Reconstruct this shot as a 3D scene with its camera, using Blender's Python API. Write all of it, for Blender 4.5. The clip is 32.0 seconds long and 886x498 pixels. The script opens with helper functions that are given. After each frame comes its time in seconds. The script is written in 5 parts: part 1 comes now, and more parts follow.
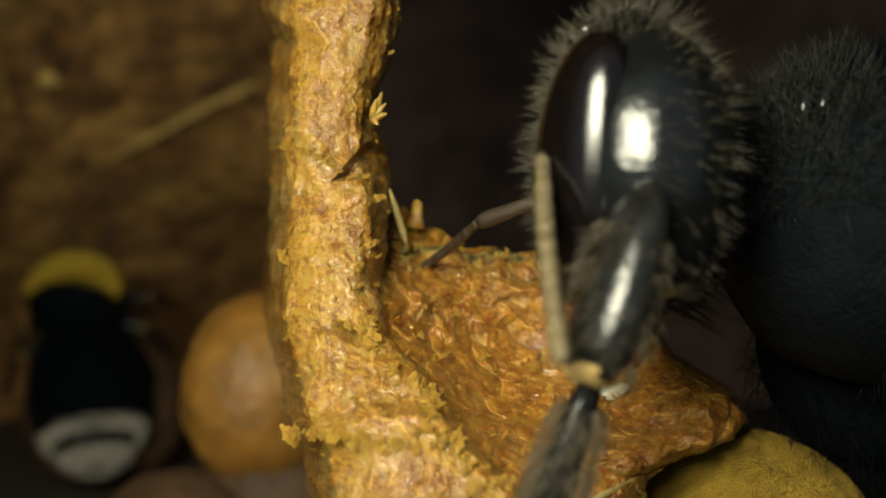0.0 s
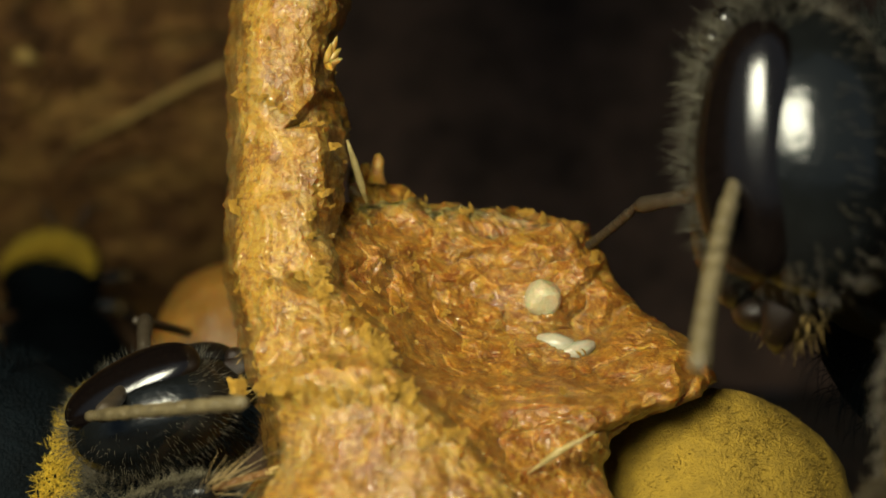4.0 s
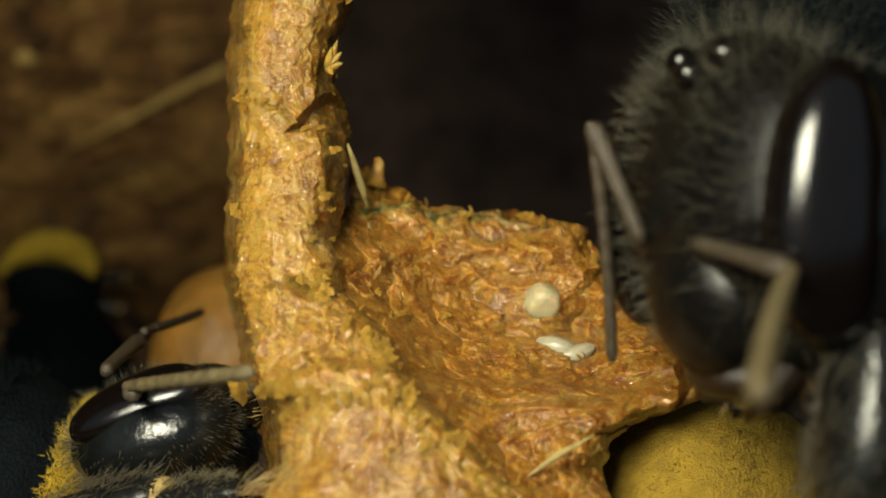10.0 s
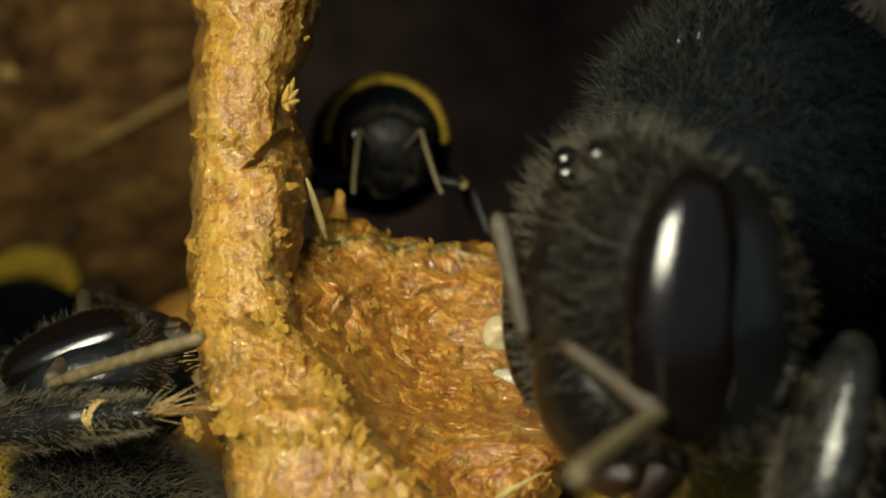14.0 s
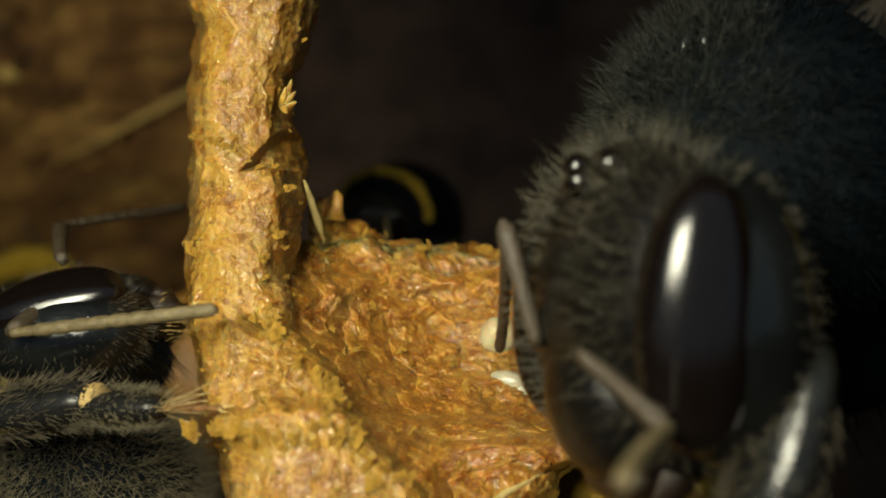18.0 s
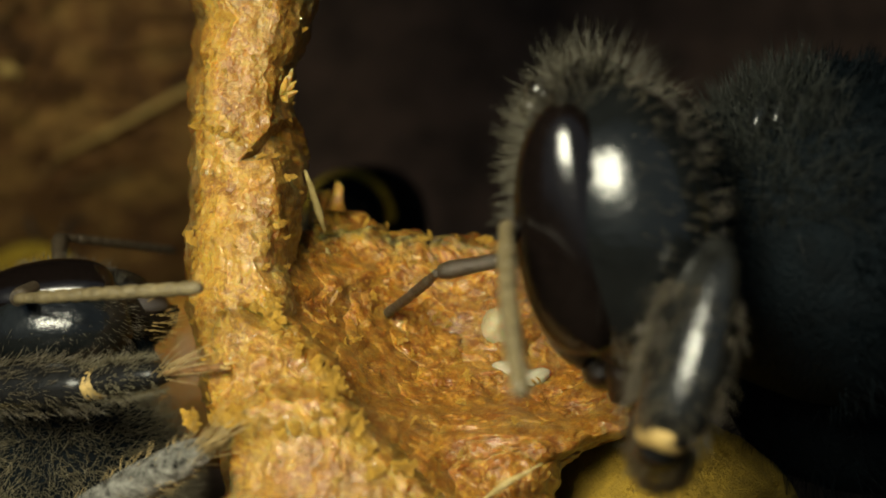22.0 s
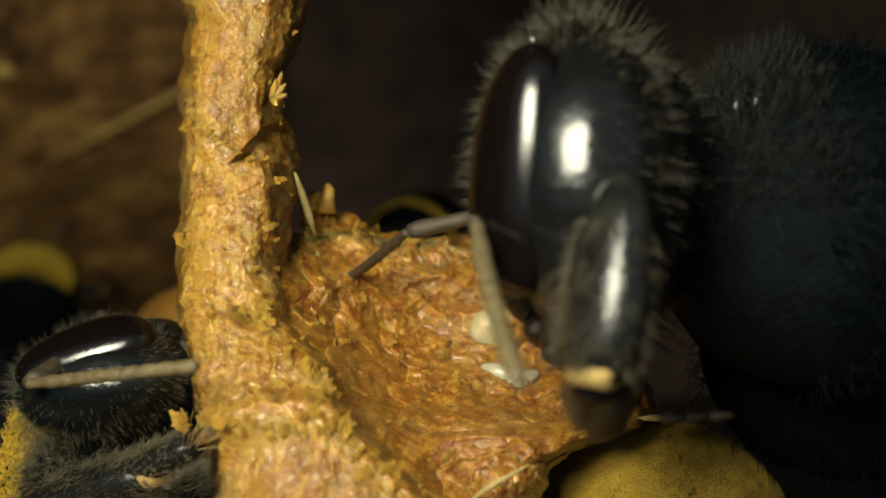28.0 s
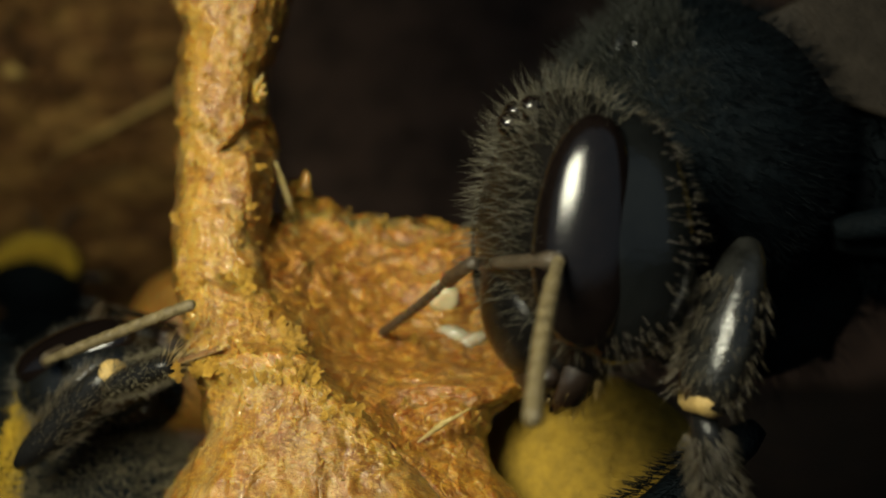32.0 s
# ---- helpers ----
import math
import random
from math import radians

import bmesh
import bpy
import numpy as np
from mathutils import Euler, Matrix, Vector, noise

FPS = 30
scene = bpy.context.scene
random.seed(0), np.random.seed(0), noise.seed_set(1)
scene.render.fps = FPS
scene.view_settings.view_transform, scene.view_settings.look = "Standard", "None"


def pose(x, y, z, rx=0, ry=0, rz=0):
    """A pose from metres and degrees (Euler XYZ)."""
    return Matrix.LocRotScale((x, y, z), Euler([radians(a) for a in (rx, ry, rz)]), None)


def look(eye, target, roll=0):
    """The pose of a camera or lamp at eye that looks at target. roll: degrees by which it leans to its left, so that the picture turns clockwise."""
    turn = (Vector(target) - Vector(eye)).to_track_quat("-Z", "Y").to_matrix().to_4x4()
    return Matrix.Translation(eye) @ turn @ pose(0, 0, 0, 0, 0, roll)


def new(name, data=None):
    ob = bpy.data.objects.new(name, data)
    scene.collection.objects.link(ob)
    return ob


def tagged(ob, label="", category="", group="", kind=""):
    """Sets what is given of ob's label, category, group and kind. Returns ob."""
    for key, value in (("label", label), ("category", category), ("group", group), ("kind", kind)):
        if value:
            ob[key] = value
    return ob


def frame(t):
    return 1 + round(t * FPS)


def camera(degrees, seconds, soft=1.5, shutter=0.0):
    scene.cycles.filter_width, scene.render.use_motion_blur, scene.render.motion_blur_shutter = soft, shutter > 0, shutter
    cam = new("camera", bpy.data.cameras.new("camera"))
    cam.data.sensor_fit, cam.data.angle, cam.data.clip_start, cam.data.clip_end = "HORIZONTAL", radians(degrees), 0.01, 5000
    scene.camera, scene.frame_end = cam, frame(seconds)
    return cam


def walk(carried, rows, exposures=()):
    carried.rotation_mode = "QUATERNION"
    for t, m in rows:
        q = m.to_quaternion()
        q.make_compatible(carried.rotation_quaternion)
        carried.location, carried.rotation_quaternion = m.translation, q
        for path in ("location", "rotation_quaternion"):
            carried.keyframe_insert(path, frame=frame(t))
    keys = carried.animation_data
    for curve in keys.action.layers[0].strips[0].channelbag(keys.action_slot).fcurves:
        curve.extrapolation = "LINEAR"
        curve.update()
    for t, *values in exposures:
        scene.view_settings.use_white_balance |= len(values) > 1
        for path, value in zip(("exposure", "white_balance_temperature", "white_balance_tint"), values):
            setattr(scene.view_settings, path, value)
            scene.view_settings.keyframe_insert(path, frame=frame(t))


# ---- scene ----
# A bumblebee nest seen from a few centimetres away. All lengths below are in millimetres; S turns them into metres.
S = 0.001
UP = 7.0  # height of the lens over the nest floor


def mm(x, y, z, rx=0, ry=0, rz=0):
    return pose(x * S, y * S, z * S, rx, ry, rz)


cam = camera(36.0, 32.0, soft=1.6, shutter=0.5)
cam.data.dof.use_dof = True
cam.data.dof.focus_distance = 18.3 * S
cam.data.dof.aperture_fstop = 140.0
PATH = [
    (0, -1.207, -0.434, UP + 0.135), (0.5, -1.075, -0.330, UP - 0.081), (1, -0.954, -0.307, UP - 0.216), (1.5, -0.877, -0.303, UP - 0.304),
    (2, -0.800, -0.236, UP - 0.410), (2.5, -0.704, 0.126, UP - 0.479), (3, -0.651, 0.199, UP - 0.523), (3.5, -0.636, 0.234, UP - 0.537),
    (5.5, -0.650, 0.169, UP - 0.459), (6, -0.617, 0.112, UP - 0.459), (6.5, -0.627, 0.081, UP - 0.436), (7, -0.631, 0.105, UP - 0.442),
    (7.5, -0.643, 0.107, UP - 0.437), (8, -0.639, 0.160, UP - 0.472), (8.5, -0.628, 0.187, UP - 0.502), (9, -0.654, 0.161, UP - 0.475),
    (9.5, -0.651, 0.155, UP - 0.471), (10, -0.641, 0.167, UP - 0.480), (10.5, -0.615, 0.181, UP - 0.516), (11, -0.600, 0.237, UP - 0.560),
    (11.5, -0.580, 0.271, UP - 0.588), (12, -0.590, 0.209, UP - 0.512), (12.5, -0.341, 0.163, UP - 0.409), (13, -0.055, 0.057, UP - 0.164),
    (13.5, -0.059, 0.008, UP - 0.010), (14, -0.046, -0.009, UP - 0.007), (14.5, -0.050, -0.047, UP + 0.023), (16.5, -0.015, -0.091, UP + 0.073),
    (17, 0.005, -0.048, UP + 0.032), (17.5, 0.001, -0.026, UP + 0.020), (18, -0.010, -0.023, UP + 0.020), (18.5, 0.007, -0.023, UP - 0.005),
    (19, 0.000, 0.000, UP + 0.000), (19.5, -0.013, -0.032, UP + 0.017), (20, -0.008, -0.049, UP + 0.014), (20.5, -0.019, -0.044, UP - 0.008),
    (21, 0.009, 0.008, UP - 0.067), (21.5, -0.013, 0.030, UP - 0.088), (22, -0.028, 0.038, UP - 0.119), (22.5, 0.015, 0.043, UP - 0.148),
    (23, 0.039, 0.064, UP - 0.161), (23.5, 0.063, 0.022, UP - 0.168), (24, 0.080, 0.043, UP - 0.159), (24.5, 0.073, -0.002, UP - 0.142),
    (25, 0.063, 0.050, UP - 0.147), (25.5, 0.079, 0.065, UP - 0.179), (27.5, 0.047, -0.122, UP - 0.017), (28, 0.125, -0.059, UP - 0.089),
    (28.5, 0.191, 0.111, UP - 0.209), (29, 0.185, 0.019, UP - 0.136), (29.5, 0.201, -0.145, UP - 0.147), (30, 0.195, -0.278, UP - 0.148),
    (30.5, 0.253, -0.529, UP - 0.331), (31, 0.435, -1.869, UP - 0.407), (31.5, 0.772, -2.915, UP - 0.485), (32, 0.762, -2.959, UP - 0.445),
]
walk(cam, [(t, mm(x, y, z, 90, 0, 0)) for t, x, y, z in PATH], [(0.0, 0.0), (30.3, 0.0), (31.0, -0.05), (32.0, -0.18)])

# ---- light: a warm lamp panel over the lens, and an added dim bluish world fill ----
world = bpy.data.worlds.new("world")
scene.world = world
world.use_nodes = True
world.node_tree.nodes["Background"].inputs[0].default_value = (0.58, 0.80, 1.0, 1)
world.node_tree.nodes["Background"].inputs[1].default_value = 0.22


def panel(name, eye, target, wide, high, watts, colour, spread):
    lamp = bpy.data.lights.new(name, "AREA")
    lamp.shape, lamp.size, lamp.size_y, lamp.energy, lamp.color, lamp.spread = "RECTANGLE", wide * S, high * S, watts, colour, radians(spread)
    ob = new(name, lamp)
    ob.matrix_world = look([c * S for c in eye], [c * S for c in target])
    return ob


panel("key_lamp", (-6.5, -1.0, UP + 6.0), (-2.0, 18.5, UP - 0.5), 8.5, 7.5, 0.0033, (1.0, 0.97, 0.73), 100)


# ---- materials ----
class Nodes:
    """A material's node tree, with short calls for the nodes that are used here."""

    def __init__(self, name):
        self.mat = bpy.data.materials.new(name)
        self.mat.use_nodes = True
        self.tree = self.mat.node_tree
        self.bsdf = self.tree.nodes["Principled BSDF"]
        self.at = self.node("ShaderNodeTexCoord").outputs["Object"]

    def node(self, kind):
        return self.tree.nodes.new(kind)

    def link(self, a, b):
        self.tree.links.new(a, b)

    def noise(self, per_mm, detail=4.0, rough=0.6, stretch=(1, 1, 1), warp=0.0):
        grid = self.node("ShaderNodeMapping")
        grid.inputs["Scale"].default_value = [k * per_mm / S for k in stretch]
        self.link(self.at, grid.inputs["Vector"])
        n = self.node("ShaderNodeTexNoise")
        n.inputs["Scale"].default_value = 1.0
        n.inputs["Detail"].default_value, n.inputs["Roughness"].default_value = detail, rough
        n.inputs["Distortion"].default_value = warp
        self.link(grid.outputs[0], n.inputs["Vector"])
        return n.outputs["Fac"]

    def ramp(self, value, *stops):
        r = self.node("ShaderNodeValToRGB")
        while len(r.color_ramp.elements) < len(stops):
            r.color_ramp.elements.new(0.5)
        for e, (at, colour) in zip(r.color_ramp.elements, stops):
            e.position, e.color = at, (*colour, 1) if len(colour) == 3 else colour
        self.link(value, r.inputs[0])
        return r.outputs[0]

    def blend(self, factor, a, b, kind="MIX"):
        m = self.node("ShaderNodeMix")
        m.data_type, m.blend_type = "RGBA", kind
        for value, socket in ((factor, m.inputs[0]), (a, m.inputs[6]), (b, m.inputs[7])):
            if isinstance(value, bpy.types.NodeSocket):
                self.link(value, socket)
            else:
                socket.default_value = value if isinstance(value, float) else (*value, 1)
        return m.outputs[2]

    def bump(self, *layers):
        """Layers of (height, depth in mm)."""
        last = None
        for height, depth in layers:
            b = self.node("ShaderNodeBump")
            b.inputs["Strength"].default_value, b.inputs["Distance"].default_value = 1.0, depth * S
            self.link(height, b.inputs["Height"])
            if last:
                self.link(last, b.inputs["Normal"])
            last = b.outputs[0]
        self.link(last, self.bsdf.inputs["Normal"])
        self.link(last, self.bsdf.inputs["Coat Normal"])

    def glitter(self, per_mm, depth):
        """Grains in the wet film alone, which catch the lamp one by one."""
        b = self.node("ShaderNodeBump")
        b.inputs["Strength"].default_value, b.inputs["Distance"].default_value = 1.0, depth * S
        self.link(self.noise(per_mm, 2, 0.6), b.inputs["Height"])
        self.link(b.outputs[0], self.bsdf.inputs["Coat Normal"])

    def set(self, **values):
        for key, value in values.items():
            socket = self.bsdf.inputs[key.replace("_", " ")]
            if isinstance(value, bpy.types.NodeSocket):
                self.link(value, socket)
            else:
                socket.default_value = value if isinstance(value, (int, float)) else (*value, 1)
        return self


def wax_material(name, deep, mid, gold, grey=0.5, soft=0.85, relief=1.0):
    """Soft, wet, translucent wax: orange-brown body, golden grains, greyish film that glitters."""
    n = Nodes(name)
    zone, lump = n.noise(1.7, 3, 0.6, (1.2, 1, 0.8), 0.7), n.noise(6.0, 5, 0.7, warp=0.4)
    colour = n.blend(n.ramp(zone, (0.40, (0, 0, 0)), (0.60, (1, 1, 1))), deep, mid)
    grain = n.ramp(lump, (0.46, (0, 0, 0)), (0.66, (0.85, 0.85, 0.85)))
    colour = n.blend(grain, colour, gold)
    film = n.ramp(n.noise(1.0, 3, 0.55, warp=0.6), (0.50, (0, 0, 0)), (0.66, (grey, grey, grey)))
    colour = n.blend(film, colour, (0.31, 0.21, 0.08))
    hollow = n.ramp(lump, (0.30, (0.35, 0.35, 0.35)), (0.42, (0, 0, 0)))
    colour = n.blend(hollow, colour, tuple(0.55 * c for c in deep))
    fibre = n.noise(7.0, 3, 0.6, (1, 1, 0.14), 0.3)
    colour = n.blend(n.ramp(fibre, (0.36, (0.6, 0.6, 0.6)), (0.48, (0, 0, 0))), colour, tuple(0.75 * c for c in deep))
    colour = n.blend(n.ramp(fibre, (0.54, (0, 0, 0)), (0.66, (grey, grey, grey))), colour, (0.38, 0.25, 0.09))
    speck = n.ramp(n.noise(24.0, 3, 0.65), (0.58, (0, 0, 0)), (0.67, (0.75, 0.75, 0.75)))
    colour = n.blend(speck, colour, tuple(min(0.8, 1.3 * c) for c in gold))
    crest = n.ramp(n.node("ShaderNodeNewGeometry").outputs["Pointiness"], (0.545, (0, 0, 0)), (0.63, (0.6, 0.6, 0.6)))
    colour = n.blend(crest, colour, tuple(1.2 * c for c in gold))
    shine = n.ramp(n.noise(30.0, 2, 0.6), (0.40, (0.55, 0.55, 0.55)), (0.60, (0.3, 0.3, 0.3)))
    wet = n.ramp(n.noise(1.3, 4, 0.65, warp=0.5), (0.40, (0.5, 0.5, 0.5)), (0.60, (1.0, 1.0, 1.0)))
    n.set(Base_Color=colour, Roughness=shine, Specular_IOR_Level=0.22, Coat_Weight=wet, Coat_Roughness=0.05, Coat_IOR=1.5)
    n.set(Subsurface_Weight=soft, Subsurface_Scale=0.28 * S)
    n.bsdf.inputs["Subsurface Radius"].default_value = (1.1, 0.55, 0.19)
    n.bump((lump, 0.016 * relief), (n.noise(14.0, 3, 0.65), 0.02 * relief), (n.noise(30.0, 2, 0.6), 0.016))
    n.glitter(25.0, 0.026)
    return n.mat


def leaf_material():
    n = Nodes("brown_leaf_litter")
    patch, streak = n.noise(0.35, 5, 0.65, warp=1.0), n.noise(1.6, 5, 0.7, (0.5, 1, 2.2), 0.8)
    colour = n.blend(n.ramp(streak, (0.40, (0, 0, 0)), (0.66, (0.8, 0.8, 0.8))), n.ramp(patch, (0.36, (0.13, 0.058, 0.015)), (0.48, (0.40, 0.18, 0.046)), (0.60, (0.66, 0.36, 0.09))), (0.16, 0.076, 0.021))
    n.set(Base_Color=colour, Roughness=0.75)
    n.bump((streak, 0.35), (n.noise(5.0, 4), 0.12))
    return n.mat


def plain(name, colour, rough, per_mm=3.0, spread=0.35, depth=0.02, metal=0.0, **more):
    n = Nodes(name)
    v = n.noise(per_mm, 5, 0.65)
    n.set(Base_Color=n.ramp(v, (0.3, tuple(c * (1 - spread) for c in colour)), (0.7, tuple(min(1, c * (1 + spread)) for c in colour))), Roughness=rough, Metallic=metal, **more)
    n.bump((n.noise(per_mm * 5, 4), depth))
    return n.mat


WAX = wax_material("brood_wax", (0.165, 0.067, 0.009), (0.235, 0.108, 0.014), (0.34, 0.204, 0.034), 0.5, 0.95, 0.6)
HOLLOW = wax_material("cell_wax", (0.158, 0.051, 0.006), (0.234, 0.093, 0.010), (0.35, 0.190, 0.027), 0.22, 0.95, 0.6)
FLAKE = wax_material("flake_wax", (0.31, 0.145, 0.012), (0.41, 0.218, 0.023), (0.50, 0.305, 0.048), 0.0, 0.0)
SHELL = plain("black_shell", (0.008, 0.008, 0.008), 0.25, 6.0, 0.3, 0.006, Specular_IOR_Level=0.25)
FACE = plain("black_face_shell", (0.004, 0.0036, 0.0032), 0.17, 5.0, 0.5, 0.010, Specular_IOR_Level=0.3)
CHEEK = plain("glossy_black_cheek", (0.005, 0.0055, 0.0055), 0.17, 1.3, 0.4, 0.011, Specular_IOR_Level=0.42)
EYE = plain("dark_brown_eye", (0.0032, 0.0021, 0.0018), 0.15, 14.0, 0.3, 0.0012, Specular_IOR_Level=0.5)
HORN = plain("brown_antenna_shell", (0.112, 0.086, 0.042), 0.38, 8.0, 0.45, 0.02)
HORNDARK = plain("dark_scape_shell", (0.045, 0.034, 0.022), 0.3, 8.0, 0.4, 0.02)
TARSUS = plain("amber_foot_shell", (0.16, 0.075, 0.02), 0.35, 8.0, 0.4, 0.02)
PALE = plain("pale_joint_skin", (0.40, 0.27, 0.09), 0.5, 9.0, 0.3, 0.02)
JAW = plain("dark_red_jaw", (0.012, 0.007, 0.004), 0.28, 6.0, 0.4, 0.02)
BLACKFUR = plain("black_fur", (0.0025, 0.0042, 0.0055), 0.5, 2.0, 0.4, 0.0, Specular_IOR_Level=0.05)
CHESTFUR = plain("dark_thorax_fur", (0.016, 0.017, 0.014), 0.45, 2.0, 0.6, 0.0, Specular_IOR_Level=0.2)
LEGFUR = plain("grey_leg_fur", (0.075, 0.060, 0.036), 0.4, 2.0, 0.4, 0.0)
GREYFUR = plain("grey_brown_fur", (0.055, 0.048, 0.031), 0.45, 2.0, 0.5, 0.0)
YELLOWFUR = plain("yellow_fur", (0.56, 0.38, 0.03), 0.6, 2.0, 0.3, 0.0)
WHITEFUR = plain("white_fur", (0.50, 0.46, 0.38), 0.6, 2.0, 0.25, 0.0)
BLUEGG = plain("blue_egg_skin", (0.32, 0.285, 0.20), 0.2, 4.0, 0.2, 0.01, Subsurface_Weight=0.3, Subsurface_Scale=0.3 * S)
EGGSKIN = plain("egg_skin", (0.42, 0.36, 0.215), 0.22, 4.0, 0.12, 0.02, Subsurface_Weight=0.8, Subsurface_Scale=0.3 * S)
WING = plain("smoky_wing", (0.02, 0.016, 0.012), 0.6, 3.0, 0.3, 0.02, Specular_IOR_Level=0.1)
SILK = plain("ochre_cocoon_silk", (0.31, 0.19, 0.013), 0.75, 5.0, 0.25, 0.06)
ORANGESILK = plain("orange_cocoon_silk", (0.24, 0.112, 0.016), 0.5, 1.2, 0.35, 0.05, Subsurface_Weight=0.4, Subsurface_Scale=0.6 * S)
BROWNSILK = plain("old_brown_silk", (0.055, 0.026, 0.008), 0.7, 1.2, 0.4, 0.05)
GRAINY = plain("grainy_black_leg_shell", (0.010, 0.010, 0.009), 0.2, 2.4, 0.8, 0.012, Specular_IOR_Level=0.5)
SCALE = plain("silver_scaly_leg", (0.24, 0.23, 0.20), 0.22, 8.0, 1.0, 0.14)
BRISTLE = plain("pale_gold_bristle", (0.34, 0.24, 0.10), 0.4, 3.0, 0.3, 0.0)
BREASTFUR = plain("brown_breast_fur", (0.12, 0.10, 0.058), 0.45, 2.0, 0.5, 0.0)
STEM = plain("pale_dry_stem", (0.62, 0.40, 0.11), 0.6, 2.0, 0.4, 0.05)
STRAW = plain("dry_grass_straw", (0.36, 0.27, 0.10), 0.2, 8.0, 0.35, 0.03)
TWIG = plain("dull_twig_bark", (0.24, 0.145, 0.045), 0.7, 2.0, 0.4, 0.05)
PELT = plain("black_pelt_skin", (0.002, 0.0036, 0.0048), 0.65, 3.0, 0.4, 0.05, Specular_IOR_Level=0.07)
LEAF = leaf_material()
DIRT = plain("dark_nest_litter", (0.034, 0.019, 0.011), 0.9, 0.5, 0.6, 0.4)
# the same litter, its colour brightened for the back wall the lamp barely reaches
BRIGHTDIRT = plain("brightened_nest_litter", (0.085, 0.050, 0.036), 0.85, 0.5, 0.6, 0.4)


# ---- mesh helpers ----
def mesh_of(name, verts, faces, material, smooth=True):
    me = bpy.data.meshes.new(name)
    me.from_pydata((np.asarray(verts) * S).tolist(), [], faces)
    me.materials.append(material)
    if smooth:
        me.polygons.foreach_set("use_smooth", [True] * len(me.polygons))
    me.update()
    return me


def part(name, mesh, parent, label="", m=None):
    ob = new(name, mesh)
    ob.parent = parent
    if m is not None:
        ob.matrix_basis = m
    return tagged(ob, label)


def thing(name, label, category, mesh=None, m=None, group="", kind=""):
    ob = new(name, mesh)
    if m is not None:
        ob.matrix_basis = m
    return tagged(ob, label, category, group, kind)


def grid_faces(rows, cols, wrap=True):
    r, c = np.meshgrid(np.arange(rows - 1), np.arange(cols if wrap else cols - 1), indexing="ij")
    d = (c + 1) % cols
    return np.stack([r * cols + c, r * cols + d, (r + 1) * cols + d, (r + 1) * cols + c], -1).reshape(-1, 4).tolist()


def rough(p, per_mm, seed=0.0, octaves=4, gain=0.55):
    """Smooth lattice noise in about -1 to 1 at the points p (n x 3, millimetres)."""
    total, size, f = np.zeros(len(p)), 1.0, per_mm
    for o in range(octaves):
        q = p * f + seed * 17.3 + o * 31.7
        i = np.floor(q).astype(np.int64)
        w = q - i
        w = w * w * (3 - 2 * w)

        def corner(dx, dy, dz):
            h = (i[:, 0] + dx) * 73856093 ^ (i[:, 1] + dy) * 19349663 ^ (i[:, 2] + dz) * 83492791
            h = (h ^ (h >> 13)) * 1274126177 & 0x7FFFFFFF
            return (h ^ (h >> 16)) % 65536 / 32767.5 - 1

        def along(dy, dz):
            return corner(0, dy, dz) * (1 - w[:, 0]) + corner(1, dy, dz) * w[:, 0]

        low = along(0, 0) * (1 - w[:, 1]) + along(1, 0) * w[:, 1]
        high = along(0, 1) * (1 - w[:, 1]) + along(1, 1) * w[:, 1]
        total += size * (low * (1 - w[:, 2]) + high * w[:, 2])
        size, f = size * gain, f * 2.03
    return total


def ball(name, shape, material, rows=24, cols=32):
    """A closed skin: shape(d) gives the place for unit directions d."""
    a = np.linspace(0.02, math.pi - 0.02, rows)
    b = np.linspace(0, 2 * math.pi, cols, endpoint=False)
    A, B = np.meshgrid(a, b, indexing="ij")
    d = np.stack([np.sin(A) * np.cos(B), np.sin(A) * np.sin(B), np.cos(A)], -1).reshape(-1, 3)
    faces = grid_faces(rows, cols)
    faces = [f[::-1] for f in faces] + [list(range(cols)), list(range((rows - 1) * cols, rows * cols))[::-1]]
    return mesh_of(name, shape(d), faces, material)


def tube(name, points, radii, material, sides=10, flat=1.0, bumpy=0.0):
    """A round, tapered limb along a line of points."""
    p, r = np.array(points, float), np.array(radii, float)
    verts = []
    for k in range(len(p)):
        way = Vector(p[min(k + 1, len(p) - 1)] - p[max(k - 1, 0)]).normalized()
        u = way.orthogonal() if abs(way.y) > 0.9 else way.cross(Vector((0, 1, 0))).normalized()
        u.normalize()
        v = way.cross(u)
        for s in range(sides):
            a = 2 * math.pi * s / sides
            verts.append(p[k] + r[k] * (math.cos(a) * np.array(u) + flat * math.sin(a) * np.array(v)))
    verts = np.array(verts)
    if bumpy:
        verts += bumpy * rough(verts, 3.0, 2.0)[:, None] * np.array([1, 1, 0.3])
    n = len(p)
    faces = grid_faces(n, sides) + [list(range(sides))[::-1], list(range((n - 1) * sides, n * sides))]
    return mesh_of(name, verts, faces, material)


